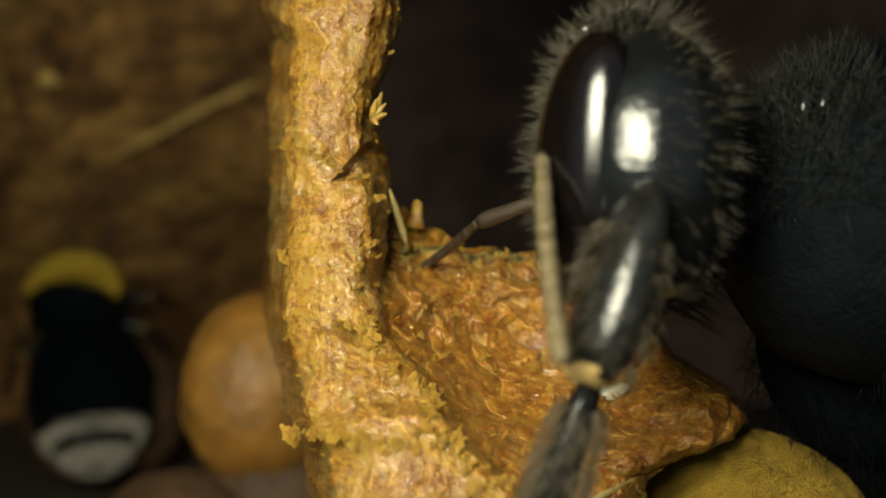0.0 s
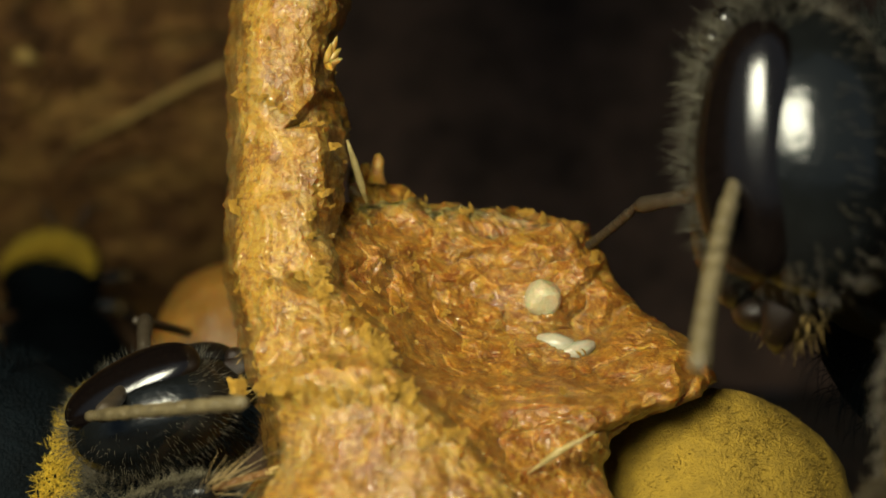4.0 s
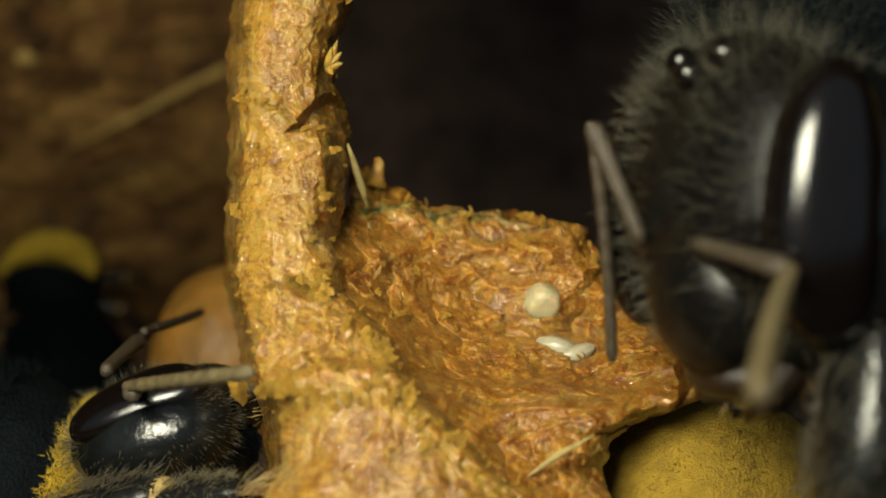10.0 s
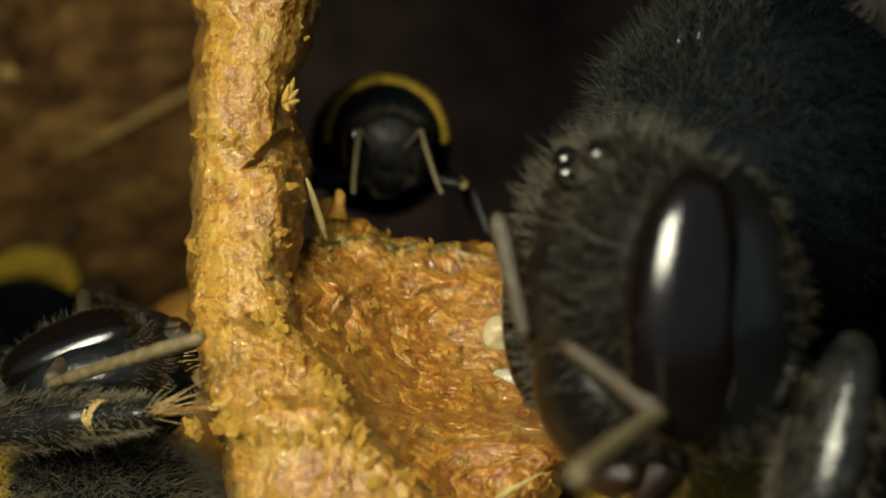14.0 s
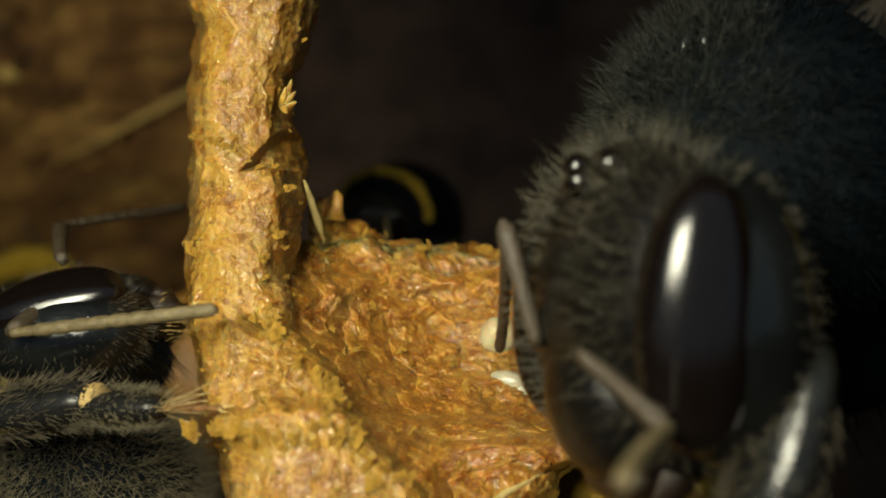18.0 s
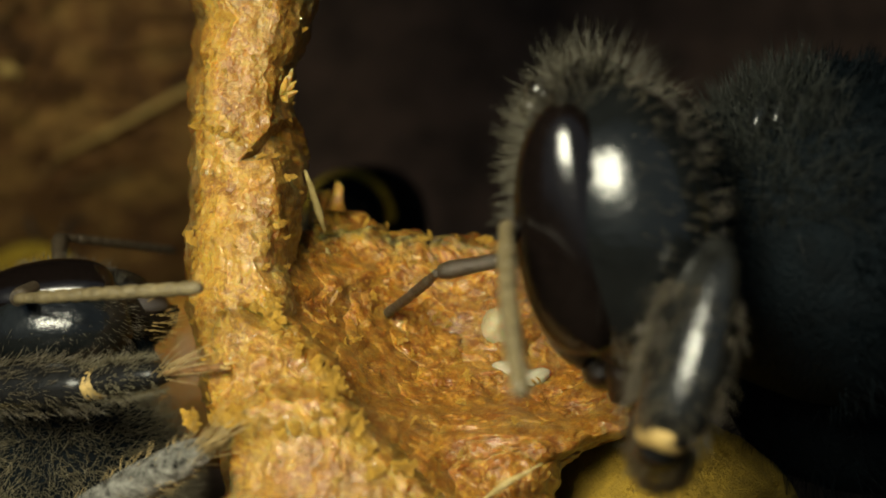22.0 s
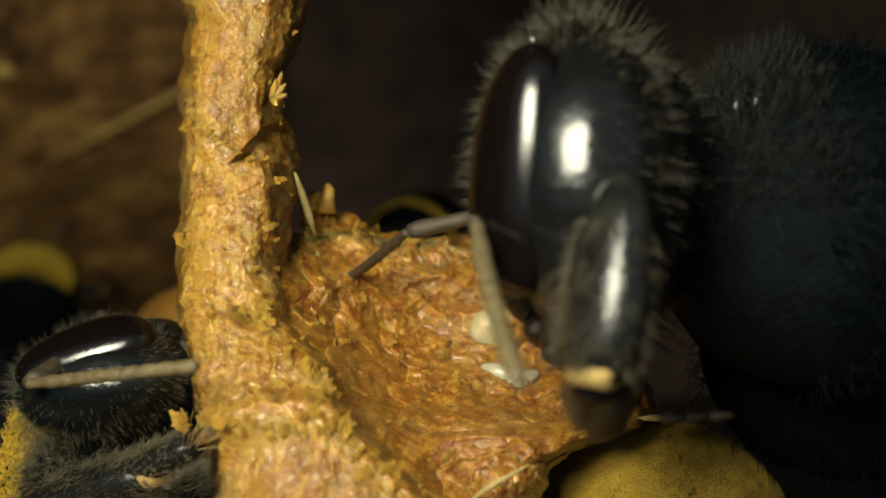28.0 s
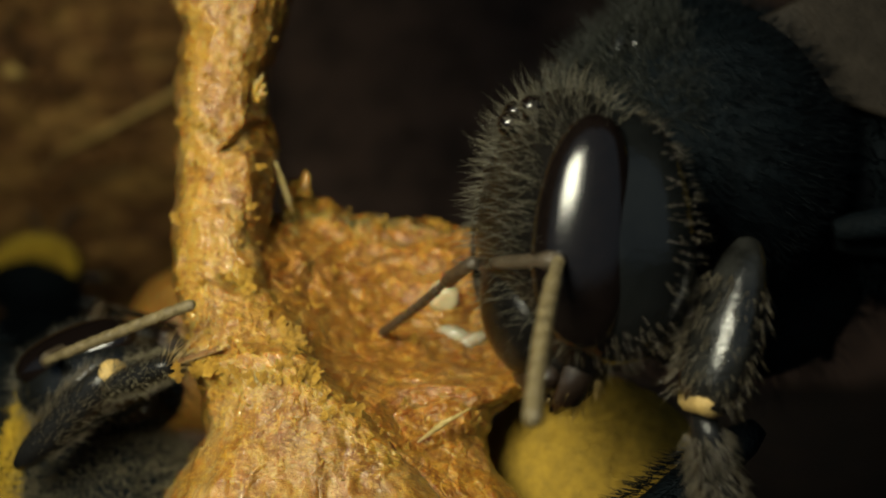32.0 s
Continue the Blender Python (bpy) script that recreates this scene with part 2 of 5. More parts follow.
def hair(name, roots, ways, lengths, width, material, droop=(0, 0, 0), rng=None):
    """Many tapered, slightly bent hairs in one mesh."""
    roots, ways, lengths = np.asarray(roots), np.asarray(ways), np.asarray(lengths)[:, None]
    ways = ways / np.linalg.norm(ways, axis=1, keepdims=True)
    side = np.cross(ways, [0.31, 0.17, 0.93])
    side /= np.linalg.norm(side, axis=1, keepdims=True)
    other = np.cross(ways, side)
    mid = roots + ways * lengths * 0.55
    tip = roots + ways * lengths + np.asarray(droop) * lengths
    ring = []
    for base, w in ((roots, width), (mid, width * 0.75)):
        for s in range(3):
            a = 2.094 * s
            ring.append(base + w * (math.cos(a) * side + math.sin(a) * other))
    verts = np.stack(ring + [tip], 1).reshape(-1, 3)
    one = [(0, 1, 4, 3), (1, 2, 5, 4), (2, 0, 3, 5), (3, 4, 6), (4, 5, 6), (5, 3, 6)]
    faces = [tuple(7 * k + i for i in f) for k in range(len(roots)) for f in one]
    return mesh_of(name, verts, faces, material)


def ends(a, b, twist=0.0):
    """The pose of a limb that is built from the origin up its z axis, laid from a towards b (millimetres)."""
    a, b = Vector(a), Vector(b)
    return Matrix.Translation(a * S) @ (b - a).to_track_quat("Z", "Y").to_matrix().to_4x4() @ pose(0, 0, 0, 0, 0, twist)


def curve_at(z, table):
    t = np.array(sorted(table))
    return np.interp(z, t[:, 0], t[:, 1])


# ---- the nest: floor, litter walls, roof ----
def slab(name, origin, u, v, nu, nv, lumps, material, label, seed, thick=3.0, curl=0.0, from_z=0.0):
    """A lumpy plate with thickness, spanned by u and v from origin."""
    o, u, v = (np.array(k, float) for k in (origin, u, v))
    n = np.cross(u, v)
    n /= np.linalg.norm(n)
    s, t = np.meshgrid(np.linspace(0, 1, nu), np.linspace(0, 1, nv), indexing="ij")
    p = o + s.reshape(-1, 1) * u + t.reshape(-1, 1) * v
    p[:, 1] += curl * np.clip(from_z - p[:, 2], 0, 9) ** 1.3  # the lower part leans away
    front = p + n * (lumps * rough(p, 0.16, seed, 5))[:, None]
    back = p - n * thick
    verts = np.concatenate([front, back])
    faces = grid_faces(nu, nv, False)
    m = nu * nv
    faces += [[m + i for i in f[::-1]] for f in faces]
    edge = [i * nv for i in range(nu)] + [(nu - 1) * nv + j for j in range(1, nv)] + [i * nv + nv - 1 for i in range(nu - 2, -1, -1)] + [j for j in range(nv - 2, 0, -1)]
    faces += [[a, m + a, m + b, b] for a, b in zip(edge, edge[1:] + edge[:1])]
    return thing(name, label, name.split("_")[0], mesh_of(name, verts, faces, material), kind="structure")


slab("floor", (-60, -8, 0), (120, 0, 0), (0, 78, 0), 70, 60, 0.5, DIRT, "dark floor of matted nest litter", 1.0)
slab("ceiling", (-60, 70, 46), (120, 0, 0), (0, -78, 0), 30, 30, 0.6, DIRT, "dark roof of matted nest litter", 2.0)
slab("wall_north", (-60, 62, 0), (120, 0, 0), (0, 0, 46), 40, 24, 0.8, BRIGHTDIRT, "dark brown litter wall at the back of the nest", 3.0)
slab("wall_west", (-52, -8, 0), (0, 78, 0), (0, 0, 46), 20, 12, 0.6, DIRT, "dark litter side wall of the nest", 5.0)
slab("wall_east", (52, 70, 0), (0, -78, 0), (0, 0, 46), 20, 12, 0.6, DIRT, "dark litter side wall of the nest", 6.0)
slab("wall_leaf", (-36, 31, 0), (28.5, 20, 0), (0.5, -4, 34), 130, 150, 1.0, LEAF, "wall of brown dead leaf and bark fibres", 7.0, 3.0, 0.9, UP + 4.2)


# ---- the wax ----
Z = UP
# height of a row of the pillar: its left edge, right edge, nearest depth
LEFT = [(-8, -4.6), (-5, -4.1), (-3.4, -3.0), (-2.7, -3.05), (-2.3, -3.25), (-1.6, -3.35), (-1.0, -3.5), (-0.5, -3.5), (0, -3.5), (0.4, -3.45), (1.2, -3.42), (2.0, -3.46), (2.6, -3.4), (3.0, -3.32), (3.4, -3.55), (5, -3.5), (7, -3.3), (9.5, -2.6)]
RIGHT = [(-8, 2.0), (-5, 1.4), (-4.0, 0.5), (-3.4, -0.05), (-2.9, -0.55), (-2.45, -1.0), (-2.1, -1.25), (-1.6, -1.45), (-1.05, -1.95), (-0.4, -2.05), (0.1, -2.0), (0.7, -1.88), (1.2, -1.92), (1.8, -2.05), (2.4, -1.98), (2.9, -1.82), (3.4, -1.68), (5, -1.2), (7, 0.2), (9.5, 3.0)]
NEAR = [(-8, 14.6), (-5, 15.2), (-3.4, 15.9), (-2.6, 16.1), (-2.3, 16.2), (-2.1, 16.7), (-1.6, 17.1), (-0.9, 17.6), (0, 17.7), (0.6, 18.0), (1.6, 18.35), (2.6, 18.45), (4, 18.6), (7, 20.0), (9.5, 23)]


def pillar_mesh():
    nz, nf, nb = 600, 150, 36
    z = np.concatenate([np.linspace(-7.0, -4.3, 31)[:-1], np.linspace(-4.3, 3.7, 520), np.linspace(3.7, 8.0, 51)[1:]])
    u = np.concatenate([np.linspace(-1, 1, nf), np.linspace(1, -1, nb + 2)[1:-1]])
    front = np.concatenate([np.ones(nf), np.zeros(nb)])
    Zg, U = np.meshgrid(z, u, indexing="ij")
    F = np.broadcast_to(front, U.shape)
    l, r = curve_at(z, LEFT)[:, None], curve_at(z, RIGHT)[:, None]
    mid, half = (l + r) / 2, (r - l) / 2
    x = mid + half * U
    wave = rough(np.stack([x, 0 * x, 0.3 * Zg], -1).reshape(-1, 3), 1.6, 8.0, 4, 0.6).reshape(x.shape)
    near = curve_at(Zg + 0.16 * wave, NEAR)  # the ledge wanders up and down
    deep = 1.0 + 0.35 * half
    bow = np.sqrt(np.clip(1 - np.abs(U) ** 3, 0, 1))
    foot = np.clip((-0.4 - z) / 0.8, 0, 1)[:, None]  # below, the face runs on flat to a torn edge
    bow = np.where(U > 0, np.sqrt(np.clip(1 - np.abs(U) ** (3 + 9 * foot), 0, 1)), bow)
    y = np.where(F > 0, near + deep * (1 - bow ** 0.9) + 0.9 * half * np.clip(U - 0.42, 0, 1) * (1 - 0.8 * foot), near + deep + 3.4 + 0.9 * bow * (1 + 0.3 * half))
    y = y + np.where(F > 0, 1.7 * np.clip((-U - 0.88) / 0.12, 0, 1) ** 1.5, 0)  # the far flank runs back
    p = np.stack([x * y / 18.5, y, Zg * y / 18.5 + Z], -1).reshape(-1, 3)
    fr = F.reshape(-1)
    big, small = rough(p, 0.9, 3.0, 3), rough(p * [1, 1, 1.3], 4.5, 5.0, 4, 0.62)
    crust = np.clip(rough(p, 2.2, 9.0, 4), -0.6, 1)
    p[:, 1] -= 0.15 * big + 0.018 * small + 0.024 * crust + 0.016 * rough(p, 8.0, 6.0, 3, 0.75) + 0.02 * np.abs(rough(p * [1, 1, 0.55], 1.7, 14.0, 3)) + fr * 0.018 * rough(p * [1, 1, 0.12], 7.0, 15.0, 3)
    p[:, 0] += 0.03 * small + 0.055 * rough(p, 2.6, 12.0, 4)
    # the shaded nick beside the pillar, the torn hole and a pit
    for cx, cz, wx, wz, depth in ((-2.45, -0.98, 0.16, 0.07, 0.35), (-2.95, -1.45, 0.06, 0.05, 0.2), (-1.95, 0.75, 0.2, 0.5, 0.3), (-1.75, -0.6, 0.2, 0.3, 0.2)):
        g = np.exp(-((p[:, 0] - cx) / wx) ** 2 - ((p[:, 2] - Z - cz + 0.5 * (p[:, 0] - cx)) / wz) ** 2)
        p[:, 1] += fr * depth * g
    # the three-cornered nick
    px, pz = p[:, 0], p[:, 2] - Z
    cut = np.minimum(pz - 1.08 - 0.12 * (px + 2.4), 1.3 * (px + 2.72) - (pz - 1.08))
    p[:, 1] += fr * 0.42 * np.clip(cut / 0.1, 0, 1) * np.clip((1.75 - pz) / 0.15, 0, 1)
    return mesh_of("pillar", p, grid_faces(nz, nf + nb) + [list(range(nf + nb))[::-1]], WAX)


# the hollow beside the pillar: height, right end, depth of its face
RIM = [(-8, 3.6), (-5, 2.6), (-3.9, 1.6), (-3.4, 1.45), (-3.0, 1.6), (-2.75, 2.1), (-2.5, 2.75), (-2.25, 3.05), (-1.95, 2.95), (-1.65, 2.6), (-1.3, 2.1), (-0.95, 1.75), (-0.5, 1.55), (-0.2, 1.35), (-0.05, 0.9), (0.02, 0.35), (0.09, -0.3), (0.18, -0.85), (0.3, -1.25), (0.42, -1.42), (0.55, -1.50), (0.66, -1.55)]
FACEY = [(-8, 15.6), (-5, 16.6), (-3.6, 17.3), (-3.0, 17.7), (-2.6, 18.1), (-2.2, 18.9), (-1.6, 19.4), (-1.0, 19.8), (-0.5, 20.1), (0.0, 20.5), (0.66, 20.7)]


def hollow_mesh():
    nz, nf, nb = 380, 270, 36
    z = np.concatenate([np.linspace(-7.0, -4.3, 41)[:-1], np.linspace(-4.3, 0.66, 340)])
    u = np.concatenate([np.linspace(0, 1, nf), np.linspace(1, 0, nb + 2)[1:-1]])
    F = np.concatenate([np.ones(nf), np.zeros(nb)])
    Zg, U = np.meshgrid(z, u, indexing="ij")
    Fg = np.broadcast_to(F, U.shape)
    l = np.where(z > 0.1, -1.85 + 0.1 * (z - 0.1), -2.4)[:, None]
    r, face = curve_at(z, RIM)[:, None], curve_at(z, FACEY)[:, None]
    x = l + (r - l) * U
    edge = np.clip((1 - U) * (r - l) / 0.45, 0, 1)
    bow = np.sqrt(1 - (1 - edge) ** 2)
    dip = 0.55 * np.exp(-((x + 0.4) / 0.9) ** 2 - ((Zg + 1.2) / 0.8) ** 2) + 0.5 * np.exp(-((x - 1.3) / 0.5) ** 2 - ((Zg + 1.5) / 0.35) ** 2)
    swell = 0.55 * np.exp(-((x - 0.9) / 0.8) ** 2 - ((Zg + 2.7) / 0.45) ** 2) + 0.7 * np.exp(-((x - 2.4) / 0.7) ** 2 - ((Zg + 2.1) / 0.5) ** 2)
    y = np.where(Fg > 0, face + dip - swell + 0.8 * (1 - bow), face + 0.9 + 0.7 * np.sin(np.pi * np.clip(U, 0, 1)))
    # beside the torn ridge the hollow rises to meet the pillar's foot
    ridge, lip = curve_at(z, RIGHT)[:, None], curve_at(z, NEAR)[:, None] + 0.8
    y = np.where(Fg > 0, y - np.clip(y - lip, 0, 3) * np.exp(-np.clip(x - ridge, 0, 9) / 0.8) * np.clip((0.2 - Zg) / 0.8, 0, 1), y)
    p = np.stack([x * y / 18.5, y, Zg * y / 18.5 + Z], -1).reshape(-1, 3)
    # torn terraces that run down across the hollow, then lumps and grains
    s = 1.25 * (p[:, 2] - Z) - 0.45 * p[:, 0] + 0.75 * rough(p, 0.8, 21.0, 3)
    step = np.abs((s % 1.0) - 0.62) / 0.62
    fold = rough(p * [0.85, 0.6, 1.15] + 0.25 * rough(p, 1.2, 21.0, 2)[:, None], 1.6, 22.0, 3)
    calm = np.repeat(np.clip((0.66 - z) / 0.4, 0.2, 1), nf + nb)
    p[:, 1] -= (0.24 * (1 - step) + 0.08 * (1 - np.abs(fold) * 1.5)) * calm + 0.04 * rough(p, 3.4, 23.0, 4, 0.6) + 0.026 * rough(p, 8.0, 26.0, 3, 0.75)
    p[:, 0] += 0.06 * rough(p, 2.6, 24.0, 4)
    p[:, 2] += np.where(p[:, 2] > Z - 0.3, 0.12, 0.03) * rough(p, 3.2, 25.0, 4)
    top = list(range((nz - 1) * (nf + nb), nz * (nf + nb)))
    return mesh_of("hollow", p, grid_faces(nz, nf + nb) + [top, list(range(nf + nb))[::-1]], HOLLOW)


PILLAR, HOLLOWMESH = pillar_mesh(), hollow_mesh()
wax = thing("brood_wax", "rough golden-brown brood wax with a pillar and open cell", "wax cell")
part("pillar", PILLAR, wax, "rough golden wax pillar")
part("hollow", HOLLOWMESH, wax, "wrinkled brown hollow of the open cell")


def flake_mesh(seed):
    """A thin, curled, torn scrap of wax with a jagged rim."""
    rng = np.random.default_rng(seed)
    n = 26
    a = (np.arange(n) + rng.uniform(-0.3, 0.3, n)) * 2 * math.pi / n
    r = 0.62 + 0.22 * np.sin(2 * a + seed) + 0.12 * np.sin(5 * a + 2 * seed) + rng.uniform(-0.16, 0.2, n)
    tall = rng.uniform(0.55, 0.9)
    flat = np.stack([r * np.cos(a), 0 * a, tall * r * np.sin(a)], -1)
    rings = [flat * k for k in (1.0, 0.6, 0.25)]
    front = np.concatenate(rings + [np.zeros((1, 3))])
    front[:, 1] = 0.45 * front[:, 0] ** 2 - 0.3 * front[:, 2] * front[:, 0] + 0.12 * rough(front, 2.5, seed, 2)
    back = front + [0, 0.10, 0]
    verts = np.concatenate([front, back])
    m = len(front)
    faces = []
    for base, flip in ((0, True), (m, False)):
        one = [[base + k * n + i, base + k * n + (i + 1) % n, base + (k + 1) * n + (i + 1) % n, base + (k + 1) * n + i] for k in range(2) for i in range(n)]
        one += [[base + 2 * n + i, base + 2 * n + (i + 1) % n, base + 3 * n] for i in range(n)]
        faces += [f[::-1] for f in one] if not flip else one
    faces += [[(i + 1) % n, i, m + i, m + (i + 1) % n] for i in range(n)]
    return mesh_of("wax_flake", verts, faces, FLAKE, False)


FLAKES = [flake_mesh(k) for k in range(8)]
rng = np.random.default_rng(4)


def skin_points():
    """The skin of the wax as seen from the lens side: bearings and depth, in millimetres."""
    out = []
    for me in (PILLAR, HOLLOWMESH):
        co = np.empty(len(me.vertices) * 3)
        me.vertices.foreach_get("co", co)
        co = co.reshape(-1, 3) / S
        out.append(np.stack([co[:, 0] / co[:, 1], (co[:, 2] - Z) / co[:, 1], co[:, 1]], -1))
    return np.concatenate(out)


SKIN = skin_points()


def flake(x, y, z, size, tilt=None):
    """A crumb on the wax; it is set down on the nearest skin along its bearing."""
    near = SKIN[(np.abs(SKIN[:, 0] - x / y) < 0.003) & (np.abs(SKIN[:, 1] - z / y) < 0.003), 2]
    if len(near):
        k = (near.min() - 0.12 * size) / y
        x, y, z = x * k, y * k, z * k
    m = mm(x, y, z + Z, *((rng.uniform(-35, 25), rng.uniform(-180, 180), rng.uniform(-40, 40)) if tilt is None else tilt)) @ Matrix.Scale(size, 4)
    return part("wax_flake", FLAKES[int(rng.integers(8))], wax, "", m)


for k in range(22):  # crumbs along the torn crest and the ridge
    s = k / 33
    flake(-3.0 + 2.2 * s + rng.normal() * 0.05, 16.45 + 0.15 * s + rng.normal() * 0.05, -2.18 - 0.16 * s + 0.08 * math.sin(9 * s) + rng.normal() * 0.03, rng.uniform(0.08, 0.2))
# scraps along the torn ridge between the pillar's foot and the hollow, and a few in the hollow
RIDGE = [(-2.30, 17.85, -0.05), (-2.34, 17.55, -0.60), (-2.16, 17.5, -1.06), (-1.78, 17.45, -1.48), (-1.47, 17.6, -1.78), (-1.36, 16.85, -1.94), (-1.50, 16.2, -2.08), (-1.28, 16.1, -2.29), (-1.05, 16.5, -2.27), (-0.90, 16.42, -2.57), (-0.56, 16.75, -2.86), (-0.27, 16.65, -3.2)]
for k in range(44):
    s = rng.uniform(0, len(RIDGE) - 1.001)
    i = int(s)
    x, y, z = (a + (s - i) * (c - a) for a, c in zip(RIDGE[i], RIDGE[i + 1]))
    flake(x + rng.normal() * 0.05, y + 0.02, z + rng.normal() * 0.05, rng.uniform(0.06, 0.2))
for x, y, z, size in ((0.15, 19.45, -1.6, 0.2), (0.3, 18.9, -1.88, 0.24), (0.22, 18.45, -2.18, 0.17), (-0.64, 19.7, -1.45, 0.2), (-0.15, 19.8, -1.12, 0.15), (-1.05, 20.05, -0.8, 0.2), (0.9, 17.75, -2.35, 0.16), (0.2, 17.25, -2.7, 0.15), (-1.24, 19.25, -1.4, 0.22), (-1.6, 19.45, -1.1, 0.17), (-3.1, 18.2, 0.9, 0.2), (-2.85, 17.6, -0.95, 0.2), (-2.4, 17.5, -0.85, 0.18)):
    flake(x, y, z, 0.5 * size)
for k in range(24):
    s = k / 23
    flake(float(curve_at(-2.6 + 5.8 * s, LEFT)) + 0.12 + rng.normal() * 0.02, 18.1 + 0.8 * s, -2.6 + 5.8 * s, rng.uniform(0.03, 0.08))
for x, y, z, size in ((-2.12, 18.6, 0.85, 0.12), (-2.2, 18.2, 0.2, 0.16), (-3.33, 17.9, 0.02, 0.17), (-3.15, 16.9, -2.25, 0.2), (-2.42, 17.45, -0.88, 0.13), (-1.62, 20.4, 0.5, 0.1)):
    flake(x, y, z, size, (10, rng.uniform(-40, 40), rng.uniform(-20, 20)))
for k in range(9):  # a thin torn seam across the pillar, above the nick
    flake(-3.3 + 0.1 * k + rng.normal() * 0.02, 18.05 + 0.004 * k * k, 1.50 - 0.006 * k * k + rng.normal() * 0.015, rng.uniform(0.05, 0.1), (rng.uniform(-20, 20), rng.uniform(-25, 25), rng.uniform(-15, 15)))
for k in range(9):  # the crumbly rim of the hollow
    s = rng.uniform(0, 1)
    flake(-1.4 + 3.0 * s + rng.normal() * 0.04, 20.5 - 0.3 * s, float(curve_at(-1.4 + 3.0 * s, [(-1.6, 0.66), (-1.3, 0.33), (-0.8, 0.2), (0.4, 0.05), (1.1, -0.08), (1.5, -0.42), (1.8, -0.9)])) * 1.1 - 0.04 + rng.normal() * 0.03, rng.uniform(0.05, 0.16))
for tip in ((-2.04, 18.3, 2.30), (-2.0, 18.32, 2.14), (-2.12, 18.28, 2.20), (-1.98, 18.36, 2.0), (-2.1, 18.25, 1.84)):
    base = (-2.19, 18.42, 1.95)
    part("tuft", tube("tuft", [(a + (c - a) * f, b + (d - b) * f, Z + e + (g - e) * f) for f in (0, 0.45, 0.85, 1) for (a, b, e), (c, d, g) in ((base, tip),)], [0.06, 0.055, 0.025, 0.008], WAX, 8, 0.6, 0.02), wax, "spiky golden wax tuft")
for k in range(110):  # fine golden crumbs strewn over the wax
    one = SKIN[int(rng.integers(len(SKIN)))]
    if -0.24 < one[1] < 0.19 and one[0] < 0.12:
        flake(one[0] * 18, 18, one[1] * 18, rng.uniform(0.025, 0.075))
part("spike", tube("spike", [(-1.66, 20.6, Z + 0.45), (-1.63, 20.6, Z + 0.65), (-1.58, 20.6, Z + 0.82), (-1.6, 20.6, Z + 0.9)], [0.16, 0.11, 0.09, 0.04], WAX, 12, 0.8, 0.04), wax, "pointed wax spike")


# ---- small things on and round the wax ----
def egg(name, label, m, long, wide, material, blunt=1.0):
    def shape(d):
        q = np.sign(d) * np.abs(d) ** blunt
        return q * [wide, wide, long] * (1 + 0.08 * d[:, 2:3] + 0.07 * rough(d, 1.3, long * 9, 2)[:, None])

    return thing(name, label, "egg", ball(name, shape, material, 28, 32), m)


egg("bee_egg", "small round milky white egg set in the wax", mm(0.77, 19.60, Z - 1.24, 30, 25, 20), 0.25, 0.24, EGGSKIN, 0.74)
egg("bee_egg", "translucent bluish-white egg half sunk in the wax", mm(0.92, 19.17, Z - 1.84, 10, 105, 0), 0.30, 0.15, BLUEGG)
egg("bee_egg", "bluish-white egg lying against another egg", mm(1.22, 19.08, Z - 1.93, 0, 70, 20), 0.27, 0.13, BLUEGG)


def blade(name, points, radii, material, flat=0.35, sides=6):
    return tube(name, points, radii, material, sides, flat)


thing("straw_sliver", "pale dry grass sliver stuck on the wax", "straw", blade("straw_sliver", [(0.39, 16.71, Z - 3.24), (0.54, 16.66, Z - 3.12), (0.75, 16.56, Z - 2.95), (0.94, 16.50, Z - 2.84), (1.17, 16.47, Z - 2.70)], [0.01, 0.03, 0.05, 0.028, 0.008], STRAW))
thing("straw_sliver", "shiny pale sliver beside the wax pillar", "straw", blade("straw_sliver", [(-1.98, 19.3, Z + 1.0), (-1.9, 19.4, Z + 0.75), (-1.80, 19.5, Z + 0.40), (-1.72, 19.6, Z + 0.12)], [0.016, 0.05, 0.06, 0.014], STRAW))
thing("straw_sliver", "short shiny sliver at the foot of the pillar", "straw", blade("straw_sliver", [(-1.72, 19.8, Z - 0.1), (-1.66, 19.8, Z - 0.28), (-1.60, 19.8, Z - 0.42)], [0.012, 0.045, 0.01], STRAW))
thing("twig", "thin dry grass stem across the leaf wall", "twig", tube("twig", [(-13.2, 46, Z + 2.9), (-11.2, 46, Z + 3.9), (-9.0, 46, Z + 5.1), (-7.5, 46, Z + 5.8)], [0.05, 0.09, 0.12, 0.13], STEM, 8, 1.0, 0.03))
thing("leaf_chip", "small orange chip of dead leaf on the wall", "leaf", tube("leaf_chip", [(-14.7, 44.4, Z + 6.0), (-14.2, 44.4, Z + 5.75), (-13.7, 44.5, Z + 5.55)], [0.05, 0.26, 0.06], STEM, 8, 0.4, 0.08))
for k in range(46):
    x, h = rng.uniform(-19, -9.5), rng.uniform(1.8, 9)
    y = 31 + (x + 36) * 0.70 - 0.12 * (h + Z) - 0.5 + 0.9 * max(4.2 - h, 0) ** 1.3
    a, n = rng.uniform(-0.6, 1.2), rng.uniform(1.0, 4.5)
    thing("litter_fibre", "thin brown plant fibre on the leaf wall", "fibre", tube("litter_fibre", [(x, y, Z + h), (x + 0.5 * n * math.cos(a), y + 0.2 * n, Z + h + 0.5 * n * math.sin(a) + 0.1), (x + n * math.cos(a), y + 0.65 * n, Z + h + n * math.sin(a))], [0.05, 0.07, 0.03], TWIG if k % 5 == 0 else LEAF, 5), group="fibres on the leaf wall")


